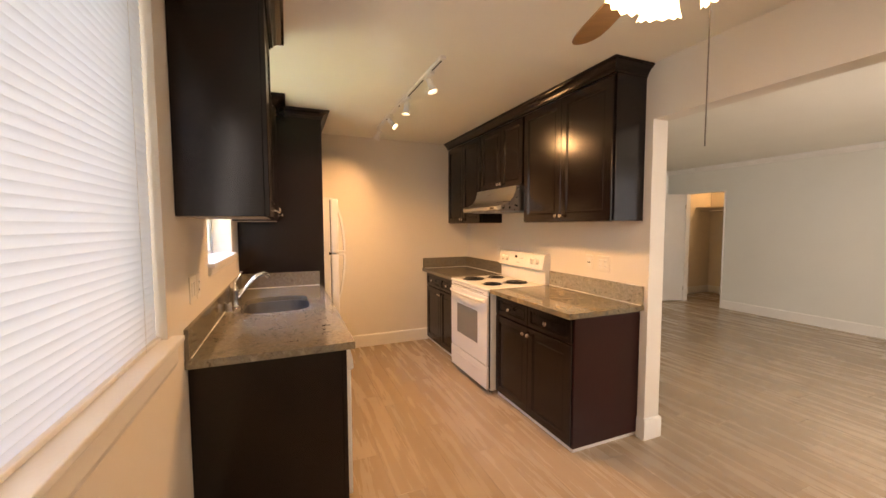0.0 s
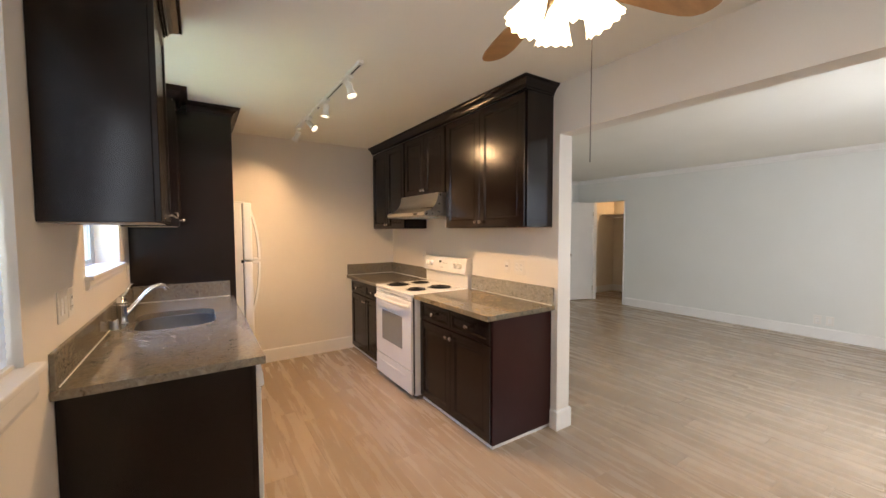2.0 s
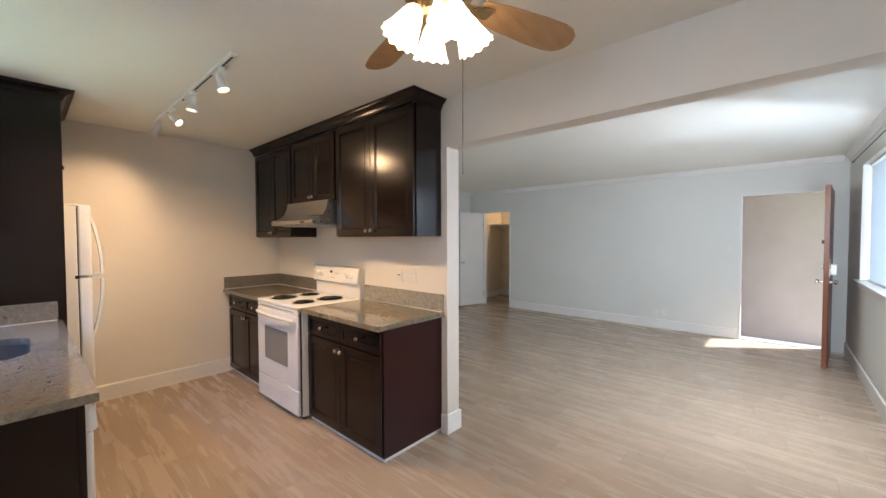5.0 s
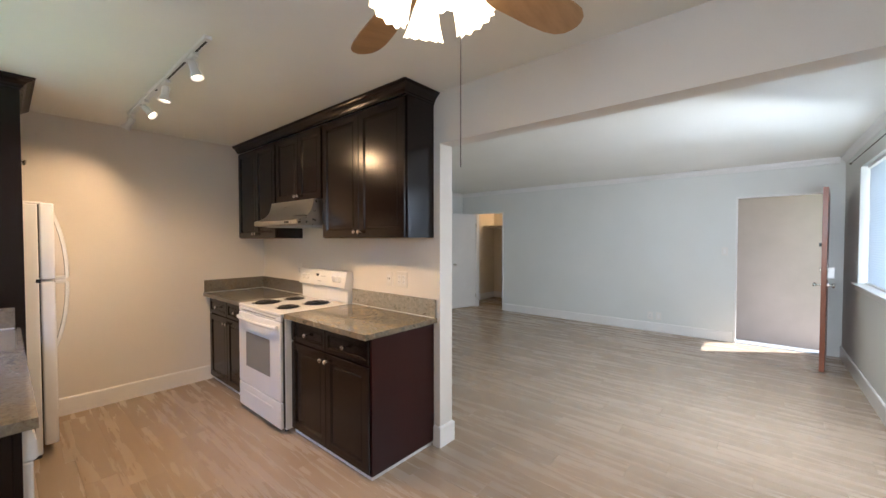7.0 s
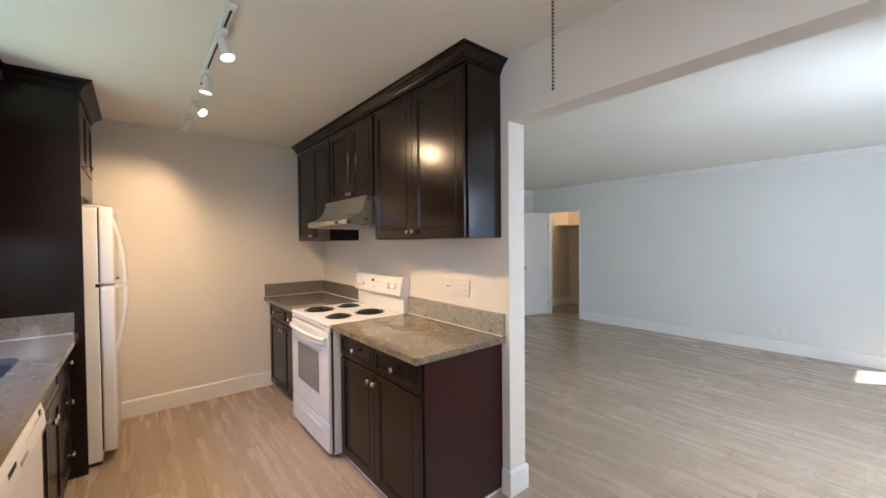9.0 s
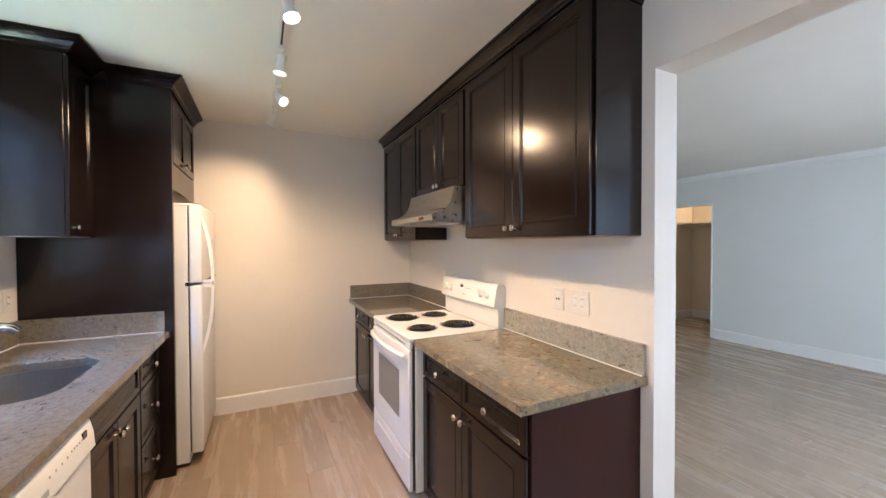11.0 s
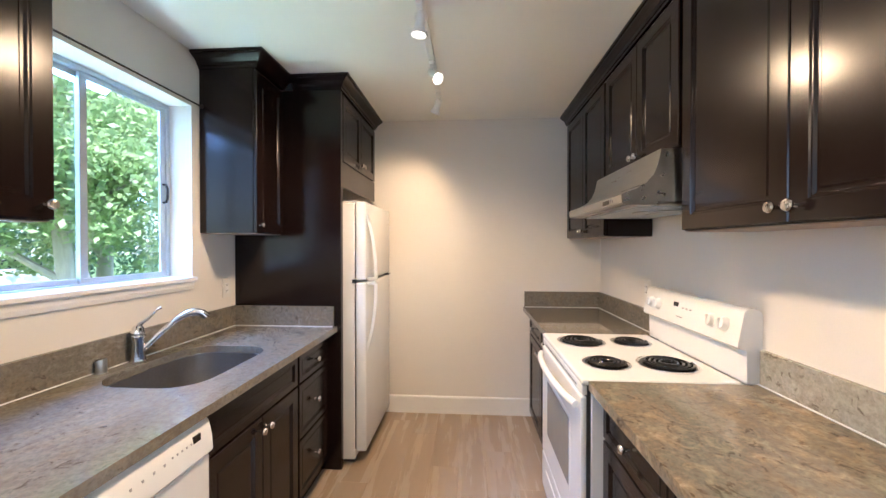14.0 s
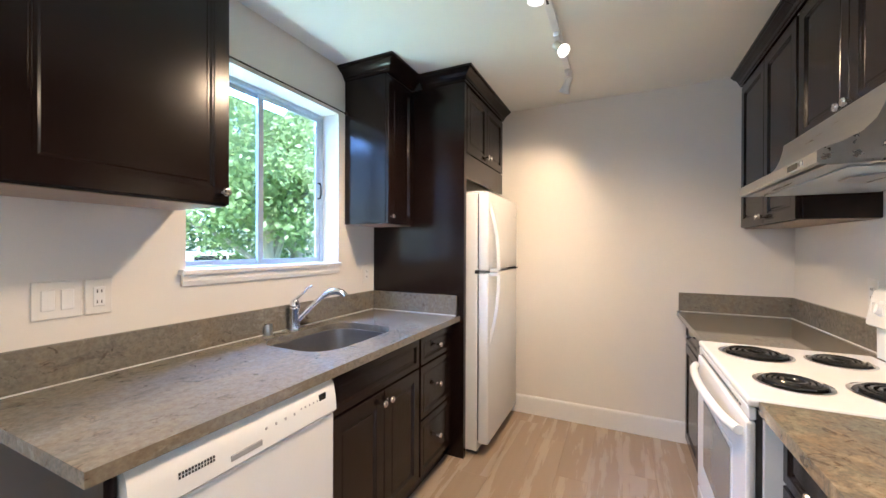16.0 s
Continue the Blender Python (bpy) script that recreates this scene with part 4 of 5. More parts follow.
for nm, z0, z1 in (("fridge_door", 0.085, 1.192), ("freezer_door", 1.206, 1.722)):
    d = part(nm, boxed(2.142, 2.212, FY0 - 0.003, FY1 + 0.003, z0, z1, 0.013, 3), APPLIANCE, th, "", True)
    part("gasket", boxed(2.135, 2.142, FY0 + 0.012, FY1 - 0.012, z0 + 0.012, z1 - 0.012), DARK, d, "dark door gasket")
    lo, hi = (0.735, 1.186) if nm == "fridge_door" else (1.214, 1.655)
    pts, rad = [], []
    for k in range(15):
        u = k / 14
        z = hi - (hi - lo) * u if nm == "fridge_door" else lo + (hi - lo) * u
        out = 0.064 * (1 - u ** 2.2) + 0.002
        pts.append((2.212 + out, FY0 + 0.045 + 0.0 * u, z))
        rad.append(0.011)
    bm = bmesh.new()
    rows = []
    for (x, y, z) in pts:
        rows.append([bm.verts.new(v) for v in ((x - 0.017, y - 0.019, z), (x - 0.017, y + 0.019, z), (x, y + 0.014, z), (x + 0.004, y, z), (x, y - 0.014, z))])
    for p, q in zip(rows, rows[1:]):
        for i in range(5):
            bm.faces.new((p[i], p[(i + 1) % 5], q[(i + 1) % 5], q[i]))
    bm.faces.new(rows[0])
    bm.faces.new(rows[-1][::-1])
    part("handle", bm, APPLIANCE, d, "", True)
    zz = 1.186 if nm == "fridge_door" else 1.214
    part("handle_post", boxed(2.21, 2.266, FY0 + 0.033, FY0 + 0.057, zz - 0.012, zz + 0.012, 0.003), APPLIANCE, d)
part("centre_hinge", boxed(2.12, 2.22, FY1 - 0.05, FY1 + 0.004, 1.1935, 1.2045, 0.001), BLACK, th, "black centre hinge")
part("hinge_clip", boxed(2.12, 2.144, FY0 - 0.006, FY0 + 0.02, 1.188, 1.212, 0.002), BLACK, th, "black hinge clip")
part("top_hinge_cover", boxed(2.06, 2.16, FY0 + 0.02, FY0 + 0.06, 1.7125, 1.73, 0.004), PLASTIC, th)
part("badge", boxed(2.212, 2.214, FY1 - 0.10, FY1 - 0.04, 1.60, 1.606), GREYTEXT, th, "small grey badge")

# ---- ceiling fan ----
fx0, fy0 = FAN
th = thing("ceiling_fan", (fx0, fy0, CEIL), "ceiling fan with light oak blades and four lit frosted shades", "ceiling fan")
part("canopy", turned(bmesh.new(), [(0.07, 0), (0.07, -0.02), (0.05, -0.05), (0.02, -0.06)], (fx0, fy0, CEIL), steps=28), BRASS, th, "", True)
part("downrod", turned(bmesh.new(), [(0.012, -0.055), (0.012, -0.12)], (fx0, fy0, CEIL), steps=14), BRASS, th, "", True)
part("motor", turned(bmesh.new(), [(0.03, -0.115), (0.10, -0.135), (0.115, -0.16), (0.115, -0.25), (0.09, -0.27), (0.05, -0.28)], (fx0, fy0, CEIL), steps=32), BRASS, th, "", True)
hub = part("light_fitter", turned(bmesh.new(), [(0.05, -0.28), (0.06, -0.285), (0.055, -0.315), (0.03, -0.33), (0.008, -0.34)], (fx0, fy0, CEIL), steps=28), BRASS, th, "", True)
for k in range(4):
    a = radians(-18.5 + 90 * k)
    w, s = Vector((math.cos(a), math.sin(a), 0)), Vector((-math.sin(a), math.cos(a), 0))
    arm = bmesh.new()
    o = Vector((fx0, fy0, CEIL - 0.285))
    for d0, d1, h in ((0.09, 0.20, 0.018),):
        vs = [arm.verts.new(o + w * d + s * q + Vector((0, 0, z))) for z in (0.022, 0.026) for d, q in ((d0, -h), (d1, -h * 1.8), (d1, h * 1.8), (d0, h))]
        arm.faces.new(vs[:4][::-1])
        arm.faces.new(vs[4:])
        for i in range(4):
            arm.faces.new((vs[i], vs[(i + 1) % 4], vs[4 + (i + 1) % 4], vs[4 + i]))
    part("blade_arm", arm, BRASS, th)
    bl = bmesh.new()
    ring = []
    for d, q in ((0.16, -0.042), (0.25, -0.054), (0.42, -0.067), (0.50, -0.068), (0.55, -0.060), (0.58, -0.042), (0.593, -0.02), (0.597, 0.0), (0.593, 0.02), (0.58, 0.042), (0.55, 0.060), (0.50, 0.068), (0.42, 0.067), (0.25, 0.054), (0.16, 0.042)):
        ring.append(o + w * d + s * q + Vector((0, 0, 0.028 - q * 0.22)))
    lo = [bl.verts.new(p) for p in ring]
    hi = [bl.verts.new(p + Vector((0, 0, 0.006))) for p in ring]
    bl.faces.new(lo[::-1])
    bl.faces.new(hi)
    for i in range(len(ring)):
        j = (i + 1) % len(ring)
        bl.faces.new((lo[i], lo[j], hi[j], hi[i]))
    part("blade", bl, BLADE, th, "light oak blade")
SHADES = [radians(v) for v in (55, 145, 235, 325)]
for a in SHADES:
    w = Vector((math.cos(a), math.sin(a), 0))
    top = Vector((fx0, fy0, CEIL - 0.302)) + w * 0.07
    axis = (w * 0.55 + Vector((0, 0, -1))).normalized()
    part("shade_arm", tube(bmesh.new(), [Vector((fx0, fy0, CEIL - 0.28)), top - axis * 0.012 + Vector((0, 0, 0.004)), top], 0.008, 10), BRASS, hub, "", True)
    bm = bmesh.new()
    q = Vector((0, 0, 1)).rotation_difference(axis).to_matrix()
    rings = []
    prof = [(0.018, 0), (0.028, 0.012), (0.036, 0.038), (0.044, 0.070), (0.053, 0.098), (0.061, 0.114)]
    for k, (r, h) in enumerate(prof):
        rings.append([bm.verts.new(top + q @ Vector(((r + 0.003 * (k / 5) * math.cos(i * math.pi / 2)) * math.cos(2 * math.pi * i / 48), (r + 0.003 * (k / 5) * math.cos(i * math.pi / 2)) * math.sin(2 * math.pi * i / 48), h + (0.0035 * math.cos(i * math.pi / 2) if k == 5 else 0)))) for i in range(48)])
    for p, r in zip(rings, rings[1:]):
        for i in range(48):
            j = (i + 1) % 48
            bm.faces.new((p[i], p[j], r[j], r[i]))
    part("shade", bm, FROST, th, "lit frosted glass shade with scalloped rim", True)
    lamp("fan_bulb", "SPOT", look(top + axis * 0.125, top + axis), 2.4, (1.0, 0.62, 0.31), spot_size=radians(150), spot_blend=1.0, shadow_soft_size=0.04)
bm = bmesh.new()
cx, cy = 2.761, 2.575
for k in range(112):
    bmesh.ops.create_icosphere(bm, subdivisions=1, radius=0.0021, matrix=Matrix.Translation((cx, cy, CEIL - 0.31 - 0.0047 * k)))
part("pull_chain", bm, BRONZE, th, "long bead pull chain")

# ---- track light ----
th = thing("track_light", (TRACK_X, 4.1, CEIL), "white track light with four lit bell heads", "track light")
part("rail", boxed(TRACK_X - 0.018, TRACK_X + 0.018, 4.10, 5.88, CEIL - 0.021, CEIL - 0.001, 0.002), PLASTIC, th)
for a, b in ((4.13, 4.29), (4.47, 4.83), (5.06, 5.10), (5.49, 5.52)):
    part("rail_slot", boxed(TRACK_X - 0.005, TRACK_X + 0.005, a, b, CEIL - 0.0225, CEIL - 0.0205), DARK, th, "dark slot of the rail")
for y, (ax, ay), power, cone, fade in TRACK_LAMPS:
    head = part("adapter", boxed(TRACK_X - 0.016, TRACK_X + 0.016, y - 0.05, y + 0.035, CEIL - 0.045, CEIL - 0.0225, 0.004), PLASTIC, th)
    axis = Vector((ax, ay, -1)).normalized()
    pivot = Vector((TRACK_X, y, CEIL - 0.075))
    part("stem", tube(bmesh.new(), [(TRACK_X, y, CEIL - 0.044), pivot + Vector((0, 0, 0.004))], 0.005, 8), PLASTIC, head)
    part("lamp_head", turned(bmesh.new(), [(0.004, -0.024), (0.017, -0.020), (0.021, 0), (0.0215, 0.034), (0.027, 0.054), (0.036, 0.074), (0.034, 0.075), (0.026, 0.058), (0.0225, 0.052)], pivot, axis, 24, False), PLASTIC, head, "", True)
    part("yoke", tube(bmesh.new(), [pivot + Vector((0.024, 0, -0.006)), pivot + Vector((0.026, 0, 0.02)), pivot + Vector((-0.026, 0, 0.02)), pivot + Vector((-0.024, 0, -0.006))], 0.003, 6), PLASTIC, head)
    part("bulb", turned(bmesh.new(), [(0.004, 0.052), (0.023, 0.053), (0.024, 0.060), (0.018, 0.066), (0.004, 0.068)], pivot, axis, 24), BULB, head, "lit bulb face")
    spot = lamp("track_bulb", "SPOT", look(pivot + axis * 0.08, pivot + axis), power, (1.0, 0.63, 0.31), spot_size=radians(cone), spot_blend=fade, shadow_soft_size=0.07)


# ---- switches and outlets ----
def plate(x, sign, y, z, wide, high, kinds, label, category="outlet", name="wall_outlet"):
    th = thing(name, (x, y, z), label, category, "switches and outlets")
    lo, hi = sorted((x, x + sign * 0.006))
    part("plate", boxed(lo, hi, y - wide / 2, y + wide / 2, z - high / 2, z + high / 2, 0.003, 2), PLATE, th)
    n = len(kinds)
    for i, kd in enumerate(kinds):
        yy = y + (i - (n - 1) / 2) * 0.046
        a, b = sorted((x + sign * 0.0055, x + sign * 0.009))
        if kd == "rocker":
            part("rocker", boxed(a, b, yy - 0.0165, yy + 0.0165, z - 0.033, z + 0.033, 0.002), PLASTIC, th)
        elif kd == "outlet":
            part("socket_face", boxed(a, b, yy - 0.0165, yy + 0.0165, z - 0.033, z + 0.033, 0.002), PLASTIC, th)
            c0, c1 = sorted((x + sign * 0.0085, x + sign * 0.0096))
            for dz in (-0.018, 0.018):
                for dy in (-0.006, 0.006):
                    part("slot", boxed(c0, c1, yy + dy - 0.0015, yy + dy + 0.0015, z + dz - 0.005, z + dz + 0.005), DARK if n == 1 else GREYTEXT, th, "dark slot" if n == 1 else "grey slot")
        else:
            part("socket_face", boxed(a, b, yy - 0.0165, yy + 0.0165, z - 0.033, z + 0.033, 0.002), PLASTIC, th)
            c0, c1 = sorted((x + sign * 0.0085, x + sign * 0.0100))
            for dy in (-0.0085, 0.0085):
                part("jack", boxed(c0, c1, yy + dy - 0.0045, yy + dy + 0.0045, z - 0.006, z + 0.006, 0.0005), DARK, th, "dark square jack")
    return th


plate(XR, -1, 4.218, 1.17, 0.075, 0.115, ["twin"], "ivory outlet plate with two dark jacks over the worktop beside the range")
plate(XR, -1, 4.075, 1.17, 0.12, 0.12, ["outlet", "outlet"], "ivory double outlet on the wall over the worktop beside the range")
plate(XR, -1, 5.60, 1.165, 0.075, 0.12, ["outlet"], "ivory duplex outlet behind the range")
plate(XL, 1, 3.881, 1.187, 0.12, 0.12, ["rocker", "rocker"], "ivory double switch over the sink worktop", "switch", "wall_switch")
plate(XL, 1, 3.985, 1.187, 0.075, 0.12, ["outlet"], "ivory safety outlet over the sink worktop")
plate(XL, 1, 5.47, 1.17, 0.075, 0.12, ["outlet"], "ivory outlet beside the tall panel")
plate(XE, -1, 3.32, 0.25, 0.075, 0.12, ["outlet"], "white outlet low on the living room wall")
plate(XE, -1, 3.20, 0.25, 0.075, 0.12, ["rocker"], "white cable plate low on the living room wall")
plate(XE, -1, 2.37, 1.305, 0.075, 0.12, ["rocker"], "white light switch beside the front door", "switch", "wall_switch")

# ---- front door, open ----
th = thing("front_door", (XE, DOOR[0], 0), "open red-brown wooden front door against the window wall", "door")
leaf_dir = Vector((-0.9938, 0.111, 0)).normalized()
leaf_n = Vector((0.111, 0.9938, 0)).normalized()
o = Vector((XE - 0.004, DOOR[0] + 0.004, 0))


def oriented(bm, d0, d1, n0, n1, z0, z1, bevel=0.0):
    box(bm, d0, d1, n0, n1, z0, z1, bevel)
    m = Matrix(((leaf_dir.x, leaf_n.x, 0, o.x), (leaf_dir.y, leaf_n.y, 0, o.y), (0, 0, 1, 0), (0, 0, 0, 1)))
    bmesh.ops.transform(bm, matrix=m, verts=bm.verts)
    return bm


part("leaf", oriented(bmesh.new(), 0, 0.935, 0, 0.044, 0.012, 2.055, 0.002), DOORWOOD, th)
for z, rad in ((0.97, 0.026), (1.10, 0.0)):
    for side, n in ((1, 0.044), (-1, 0.0)):
        p = o + leaf_dir * 0.875 + leaf_n * n
        if rad:
            k = part("door_knob", turned(bmesh.new(), [(0.030, 0), (0.030, 0.006), (0.011, 0.01), (0.011, 0.035), (0.024, 0.045), (0.027, 0.058), (0.02, 0.068), (0.004, 0.071)], (p.x, p.y, z), leaf_n * side, 20), NICKEL, th, "nickel door knob", True)
        else:
            part("deadbolt", turned(bmesh.new(), [(0.03, 0), (0.03, 0.012), (0.02, 0.016), (0.004, 0.017)], (p.x, p.y, 1.14), leaf_n * side, 20), NICKEL, th, "nickel deadbolt", True)
part("security_plate", oriented(bmesh.new(), 0.835, 0.915, -0.006, -0.001, 1.02, 1.26, 0.002), NICKEL, th)
part("lock_box", oriented(bmesh.new(), 0.85, 0.90, -0.06, -0.0065, 1.05, 1.17, 0.004), PLASTIC, th, "pale key lock box")
part("peephole_viewer", oriented(bmesh.new(), 0.44, 0.46, 0.044, 0.05, 1.49, 1.51, 0.002), NICKEL, th)
part("upper_latch", oriented(bmesh.new(), 0.865, 0.925, 0.0445, 0.065, 1.40, 1.44, 0.003), BLACK, th, "black door latch")
for z in (0.25, 1.02, 1.80):
    part("hinge", oriented(bmesh.new(), -0.006, 0.006, 0.03, 0.05, z, z + 0.09, 0.002), NICKEL, th)

# ---- closet door, open, and closet fittings ----
th = thing("closet_door", (XE, CLOSET[1], 0), "open flat white closet door beside the closet opening", "door")
leaf_dir = Vector((-0.965, 0.262, 0)).normalized()
leaf_n = Vector((0.262, 0.965, 0)).normalized()
o = Vector((XE - 0.014, CLOSET[1] - 0.004, 0))
part("leaf", oriented(bmesh.new(), 0, 0.64, 0, 0.035, 0.012, 2.03, 0.002), TRIM, th)
for side, n in ((1, 0.035), (-1, 0.0)):
    p = o + leaf_dir * 0.585 + leaf_n * n
    part("door_knob", turned(bmesh.new(), [(0.026, 0), (0.026, 0.005), (0.010, 0.009), (0.010, 0.032), (0.024, 0.042), (0.026, 0.054), (0.004, 0.062)], (p.x, p.y, 0.95), leaf_n * side, 18), NICKEL, th, "nickel door knob", True)
for z in (0.2, 1.75):
    part("hinge", oriented(bmesh.new(), -0.006, 0.006, -0.012, 0.006, z, z + 0.09, 0.002), NICKEL, th)
th = thing("closet_shelf", (10.0, 6.4, 1.79), "cream painted closet shelf with a hanging rod", "shelf")
part("board", boxed(9.72, 10.198, 5.602, 7.218, 1.80, 1.82, 0.002), SHELFW, th)
part("cleat", boxed(10.179, 10.198, 5.602, 7.218, 1.72, 1.7995, 0.002), SHELFW, th)
part("hanging_rod", tube(bmesh.new(), [(9.86, 5.602, 1.745), (9.86, 7.218, 1.745)], 0.016, 14), CHROME, th, "", True)
th = thing("closet_light", (9.98, 6.3, CEIL), "small warm ceiling light in the closet", "ceiling light")
part("base", turned(bmesh.new(), [(0.09, 0), (0.09, -0.02), (0.08, -0.025)], (9.98, 6.3, CEIL - 0.001), steps=24), PLASTIC, th, "", True)
part("globe", turned(bmesh.new(), [(0.075, -0.025), (0.085, -0.05), (0.07, -0.085), (0.03, -0.105), (0.004, -0.11)], (9.98, 6.3, CEIL - 0.001), steps=24), FROST, th, "lit frosted globe", True)
lamp("closet_bulb", "POINT", Matrix.Translation((9.98, 6.3, CEIL - 0.2)), 3.2, (1.0, 0.72, 0.42), shadow_soft_size=0.06)

# ---- outside ----
fixed("ground", boxed(-60, 60, -60, 60, -0.6, -0.16), GRASS)
fixed("pavement_entry", boxed(XO, 14, -6, 5.4, -0.158, -0.148), CONCRETE)
fixed("pavement_side", boxed(-9.5, -6.5, -30, 30, -0.158, -0.148), CONCRETE)
fixed("wall_entry", boxed(9.75, 9.9, 1.05, 5.5, -0.148, 3.0), STUCCO)
fixed("roof_entry", boxed(XO, 10.6, YF, 5.5, 2.55, 2.7), STUCCO)
# out of view; front edge placed to trim the sun patch inside the door
fixed("roof", boxed(0.7, 10.8, 0.75, 7.9, 2.701, 2.85), STUCCO)
# unseen overhang, added to keep the sun off the living room blind
fixed("roof_eave", boxed(0.7, 8.5, -0.1, 0.75, 2.701, 2.82), STUCCO)


def tree(at, height, spread, seed, count, label, material, limbs=()):
    rng = random.Random(seed)
    th = thing("tree", at, label, "tree", "trees beyond the sink window")
    x, y, z = at
    bm = bmesh.new()
    top = Vector((x + rng.uniform(-0.3, 0.3), y + rng.uniform(-0.3, 0.3), z + height * 0.5))
    tube(bm, [Vector(at) - Vector((0, 0, 0.05)), Vector((x + 0.05, y, z + height * 0.2)), top, top + Vector((0.1, 0.1, height * 0.3))], 0.1, 10, [0.15, 0.11, 0.085, 0.03])
    tips = []
    for k in range(9):
        a = rng.uniform(0, 6.28)
        s = Vector((x, y, z + height * rng.uniform(0.18, 0.55)))
        e = s + Vector((math.cos(a), math.sin(a), rng.uniform(0.2, 0.9))) * spread * rng.uniform(0.5, 0.9)
        mid = (s + e) / 2 + Vector((0, 0, 0.15))
        tube(bm, [s, mid, e], 0.04, 7, [0.055, 0.035, 0.012])
        tips += [mid, e]
    for limb in limbs:
        tube(bm, limb, 0.06, 8, [0.085, 0.07, 0.05, 0.03][:len(limb)])
    part("trunk", bm, BARK, th, "pale forked trunk", True)
    verts, faces = [], []
    centres = [Vector((x, y, z + height * 0.62)) + Vector((rng.gauss(0, 0.42), rng.gauss(0, 0.42), rng.gauss(0, 0.38))) * spread for _ in range(26)] + tips
    for k in range(count):
        c = rng.choice(centres)
        d = Vector((rng.gauss(0, 1), rng.gauss(0, 1), rng.gauss(0, 0.8))) * spread * 0.13
        p = c + d
        if p.z < z + 1.15 or (p.z < z + 2.15 and (p - Vector((x, y, p.z))).length < 0.4 and rng.random() < 0.85):
            continue
        s = rng.uniform(0.03, 0.07)
        n = Vector((rng.gauss(0, 1), rng.gauss(0, 1), rng.gauss(0.5, 1))).normalized()
        u = n.orthogonal().normalized()
        u = (Matrix.Rotation(rng.uniform(0, 6.28), 3, n) @ u)
        w = n.cross(u)
        b = len(verts)
        verts += [p - u * s, p + w * s * 0.55, p + u * s, p - w * s * 0.55]
        faces.append((b, b + 1, b + 2, b + 3))
    me = bpy.data.meshes.new("crown")
    me.from_pydata([v - Vector(at) for v in verts], [], faces)
    me.materials.append(material)
    ob = new("crown", me)
    ob.parent = th
    tagged(ob, "bright green leafy crown")
    return th


G = -0.16
tree((-2.6, 7.95, G), 4.6, 1.7, 3, 17000, "bright green leafy tree with a pale forked trunk", LEAF, [[(-2.6, 7.98, 0.9), (-2.55, 8.25, 1.75), (-2.5, 8.49, 2.3), (-2.5, 8.6, 2.9)]])
tree((-3.9, 9.7, G), 6.0, 2.1, 5, 24000, "broad leafy green tree beside the lawn", LEAF)
tree((-4.6, 4.7, G), 5.0, 1.9, 8, 20000, "sunlit green tree near the side path", LEAF)
tree((-5.8, 11.6, G), 7.5, 3.0, 11, 18000, "tall darker green tree at the lawn edge", LEAF_DARK)
tree((-8.5, 7.9, G), 8.5, 3.3, 13, 20000, "far dark green tree behind the path", LEAF_DARK)
tree((-9.5, 14.0, G), 9.0, 3.6, 17, 20000, "far tall green tree past the path", LEAF_DARK)
tree((-5.0, 2.0, G), 5.5, 2.4, 19, 8000, "leafy green tree close to the dining window", LEAF)


def car(x, y):
    th = thing("parked_car", (x, y, G), "white parked car beyond the trees", "car")
    bm = bmesh.new()
    prof = [(-2.15, 0.25), (-2.2, 0.55), (-2.1, 0.85), (-1.35, 0.93), (-0.75, 1.38), (0.85, 1.42), (1.55, 1.0), (2.1, 0.92), (2.2, 0.6), (2.15, 0.25)]
    rows = []
    for dx, k in ((-0.85, 0.97), (-0.72, 1.0), (0.72, 1.0), (0.85, 0.97)):
        rows.append([bm.verts.new((x + dx, y + a * k, G + (h if h < 0.9 or abs(dx) < 0.8 else 0.88 + (h - 0.88) * 0.0 + 0.02))) for a, h in prof])
    n = len(prof)
    for a, b in zip(rows, rows[1:]):
        for i in range(n):
            bm.faces.new((a[i], a[(i + 1) % n], b[(i + 1) % n], b[i]))
    bm.faces.new(rows[0])
    bm.faces.new(rows[-1][::-1])
    part("body", bm, APPLIANCE, th, "", True)
    for sx in (-1, 1):
        for a, b in ((-0.95, -0.05), (0.02, 1.0)):
            part("side_window", boxed(x + sx * 0.79 - 0.012, x + sx * 0.79 + 0.012, y + a, y + b, G + 0.98, G + 1.28, 0.004), BLACK, th, "dark side window")
        for dy in (-1.35, 1.35):
            w = part("wheel", turned(bmesh.new(), [(0.3, -0.1), (0.32, -0.08), (0.32, 0.08), (0.3, 0.1)], (x + sx * 0.80, y + dy, G + 0.32), (1, 0, 0), 24), DARK, th, "black tyre", True)
            part("rim", turned(bmesh.new(), [(0.2, -0.105), (0.2, 0.105), (0.05, 0.11)], (x + sx * 0.80, y + dy, G + 0.32), (1, 0, 0), 20), ALU, w, "grey wheel rim", True)


car(-8.0, 10.4)


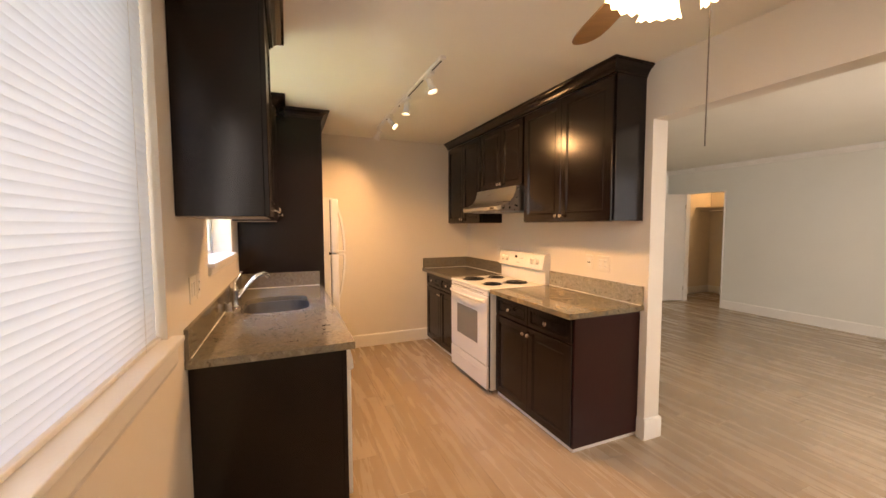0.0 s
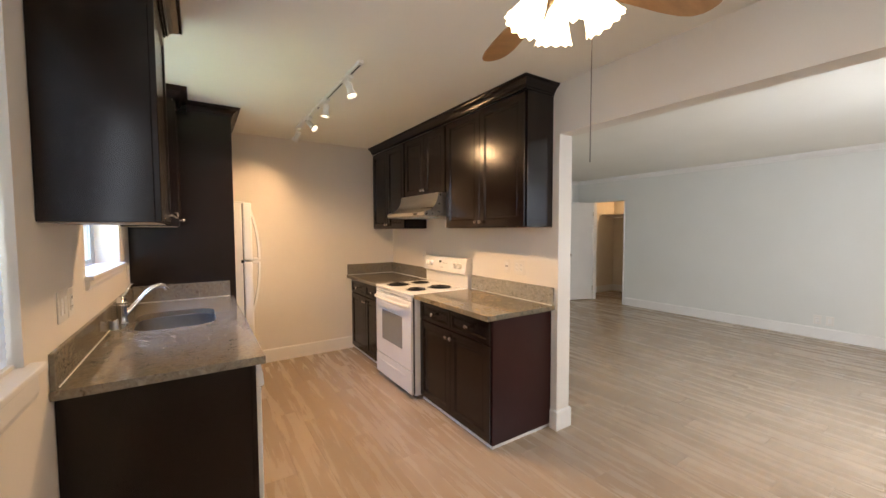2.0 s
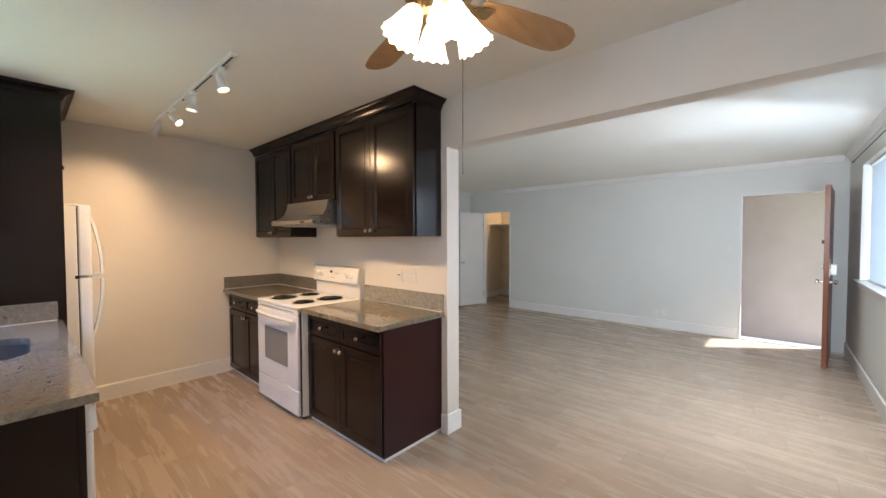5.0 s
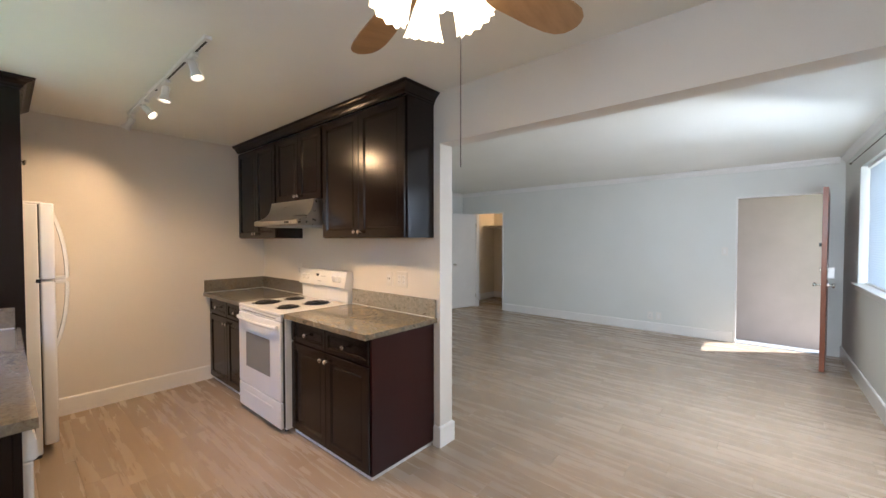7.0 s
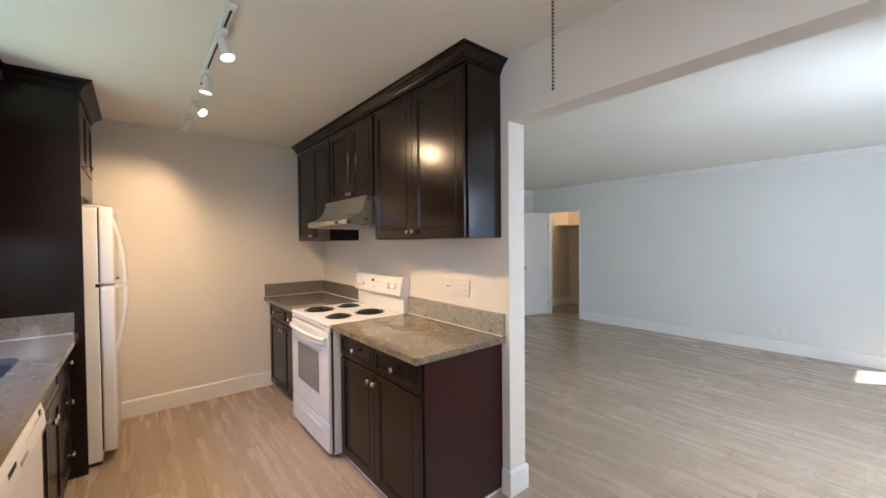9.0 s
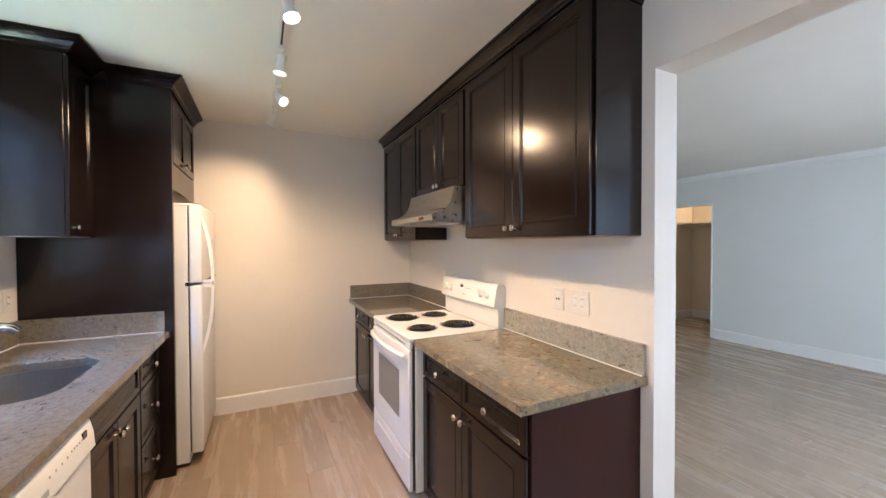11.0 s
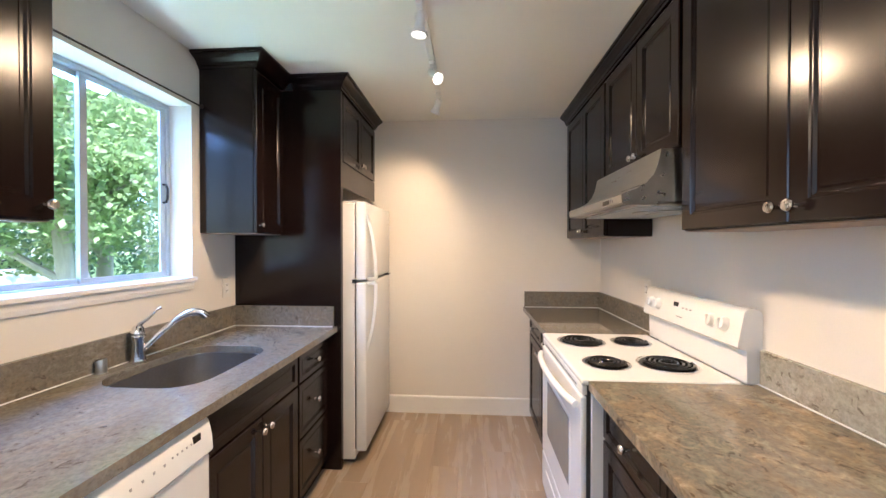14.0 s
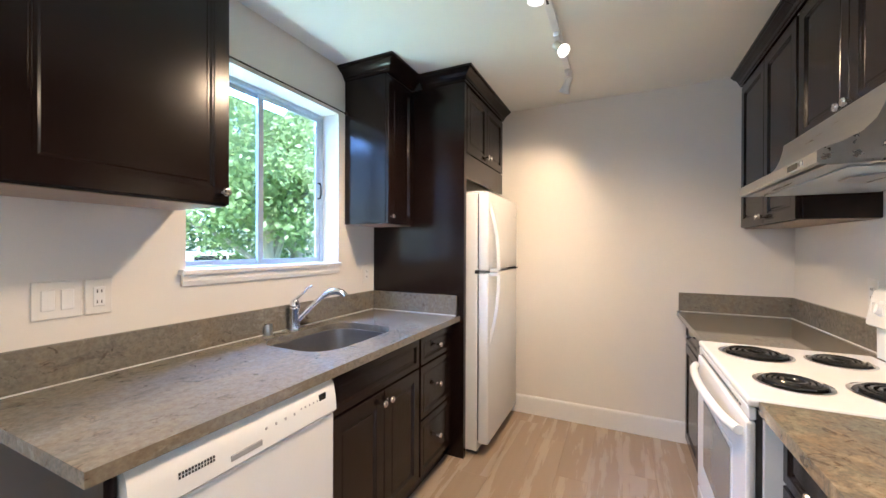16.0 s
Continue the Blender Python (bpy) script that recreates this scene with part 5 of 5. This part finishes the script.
def hedge(x0, x1, y0, y1, h, seed, count):
    rng = random.Random(seed)
    verts, faces = [], []
    for k in range(count):
        p = Vector((rng.uniform(x0, x1), rng.uniform(y0, y1), G + h * rng.random() ** 0.7 * (0.85 + 0.15 * math.sin(rng.random() * 6))))
        s = rng.uniform(0.05, 0.11)
        n = Vector((rng.gauss(0, 1), rng.gauss(0, 1), rng.gauss(0.5, 1))).normalized()
        u = n.orthogonal().normalized()
        w = n.cross(u)
        b = len(verts)
        verts += [p - u * s, p + w * s * 0.6, p + u * s, p - w * s * 0.6]
        faces.append((b, b + 1, b + 2, b + 3))
    me = bpy.data.meshes.new("hedge")
    at = Vector(((x0 + x1) / 2, (y0 + y1) / 2, G))
    me.from_pydata([v - at for v in verts], [], faces)
    me.materials.append(LEAF_DARK)
    ob = new("hedge", me)
    ob.location = at
    tagged(ob, "long dark green clipped hedge beyond the side path", "hedge")


hedge(-13.5, -11.5, -6, 32, 3.2, 23, 26000)

# ---- floor planks ----
PW, PL = 0.181, 1.22
cuts = {}


def plank_mesh(length, width):
    key = (round(length, 3), round(width, 3))
    if key not in cuts:
        w, l, c = key[1] / 2 - 0.0002, key[0] / 2 - 0.0002, 0.0007
        me = bpy.data.meshes.new("plank")
        v = [(-w, -l, -0.008), (w, -l, -0.008), (w, l, -0.008), (-w, l, -0.008), (-w, -l, -c), (w, -l, -c), (w, l, -c), (-w, l, -c), (-w + c, -l + c, 0), (w - c, -l + c, 0), (w - c, l - c, 0), (-w + c, l - c, 0)]
        f = [(3, 2, 1, 0), (8, 9, 10, 11)] + [(i, (i + 1) % 4, 4 + (i + 1) % 4, 4 + i) for i in range(4)] + [(4 + i, 4 + (i + 1) % 4, 8 + (i + 1) % 4, 8 + i) for i in range(4)]
        me.from_pydata(v, [], f)
        me.materials.append(PLANK)
        cuts[key] = me
    return cuts[key]


x, row = XL, 0
while x < XE - 0.01:
    w = min(PW, XE - x)
    y = YF - (0.0, 0.42, 0.84, 0.22, 0.62, 1.02)[row % 6]
    while y < YB:
        a, b = max(y, YF), min(y + PL, YB)
        if b - a > 0.05:
            ob = new("plank", plank_mesh(b - a, w))
            ob.location = (x + w / 2, (a + b) / 2, 0)
            ob.parent = floor
        y += PL
    x += PW
    row += 1
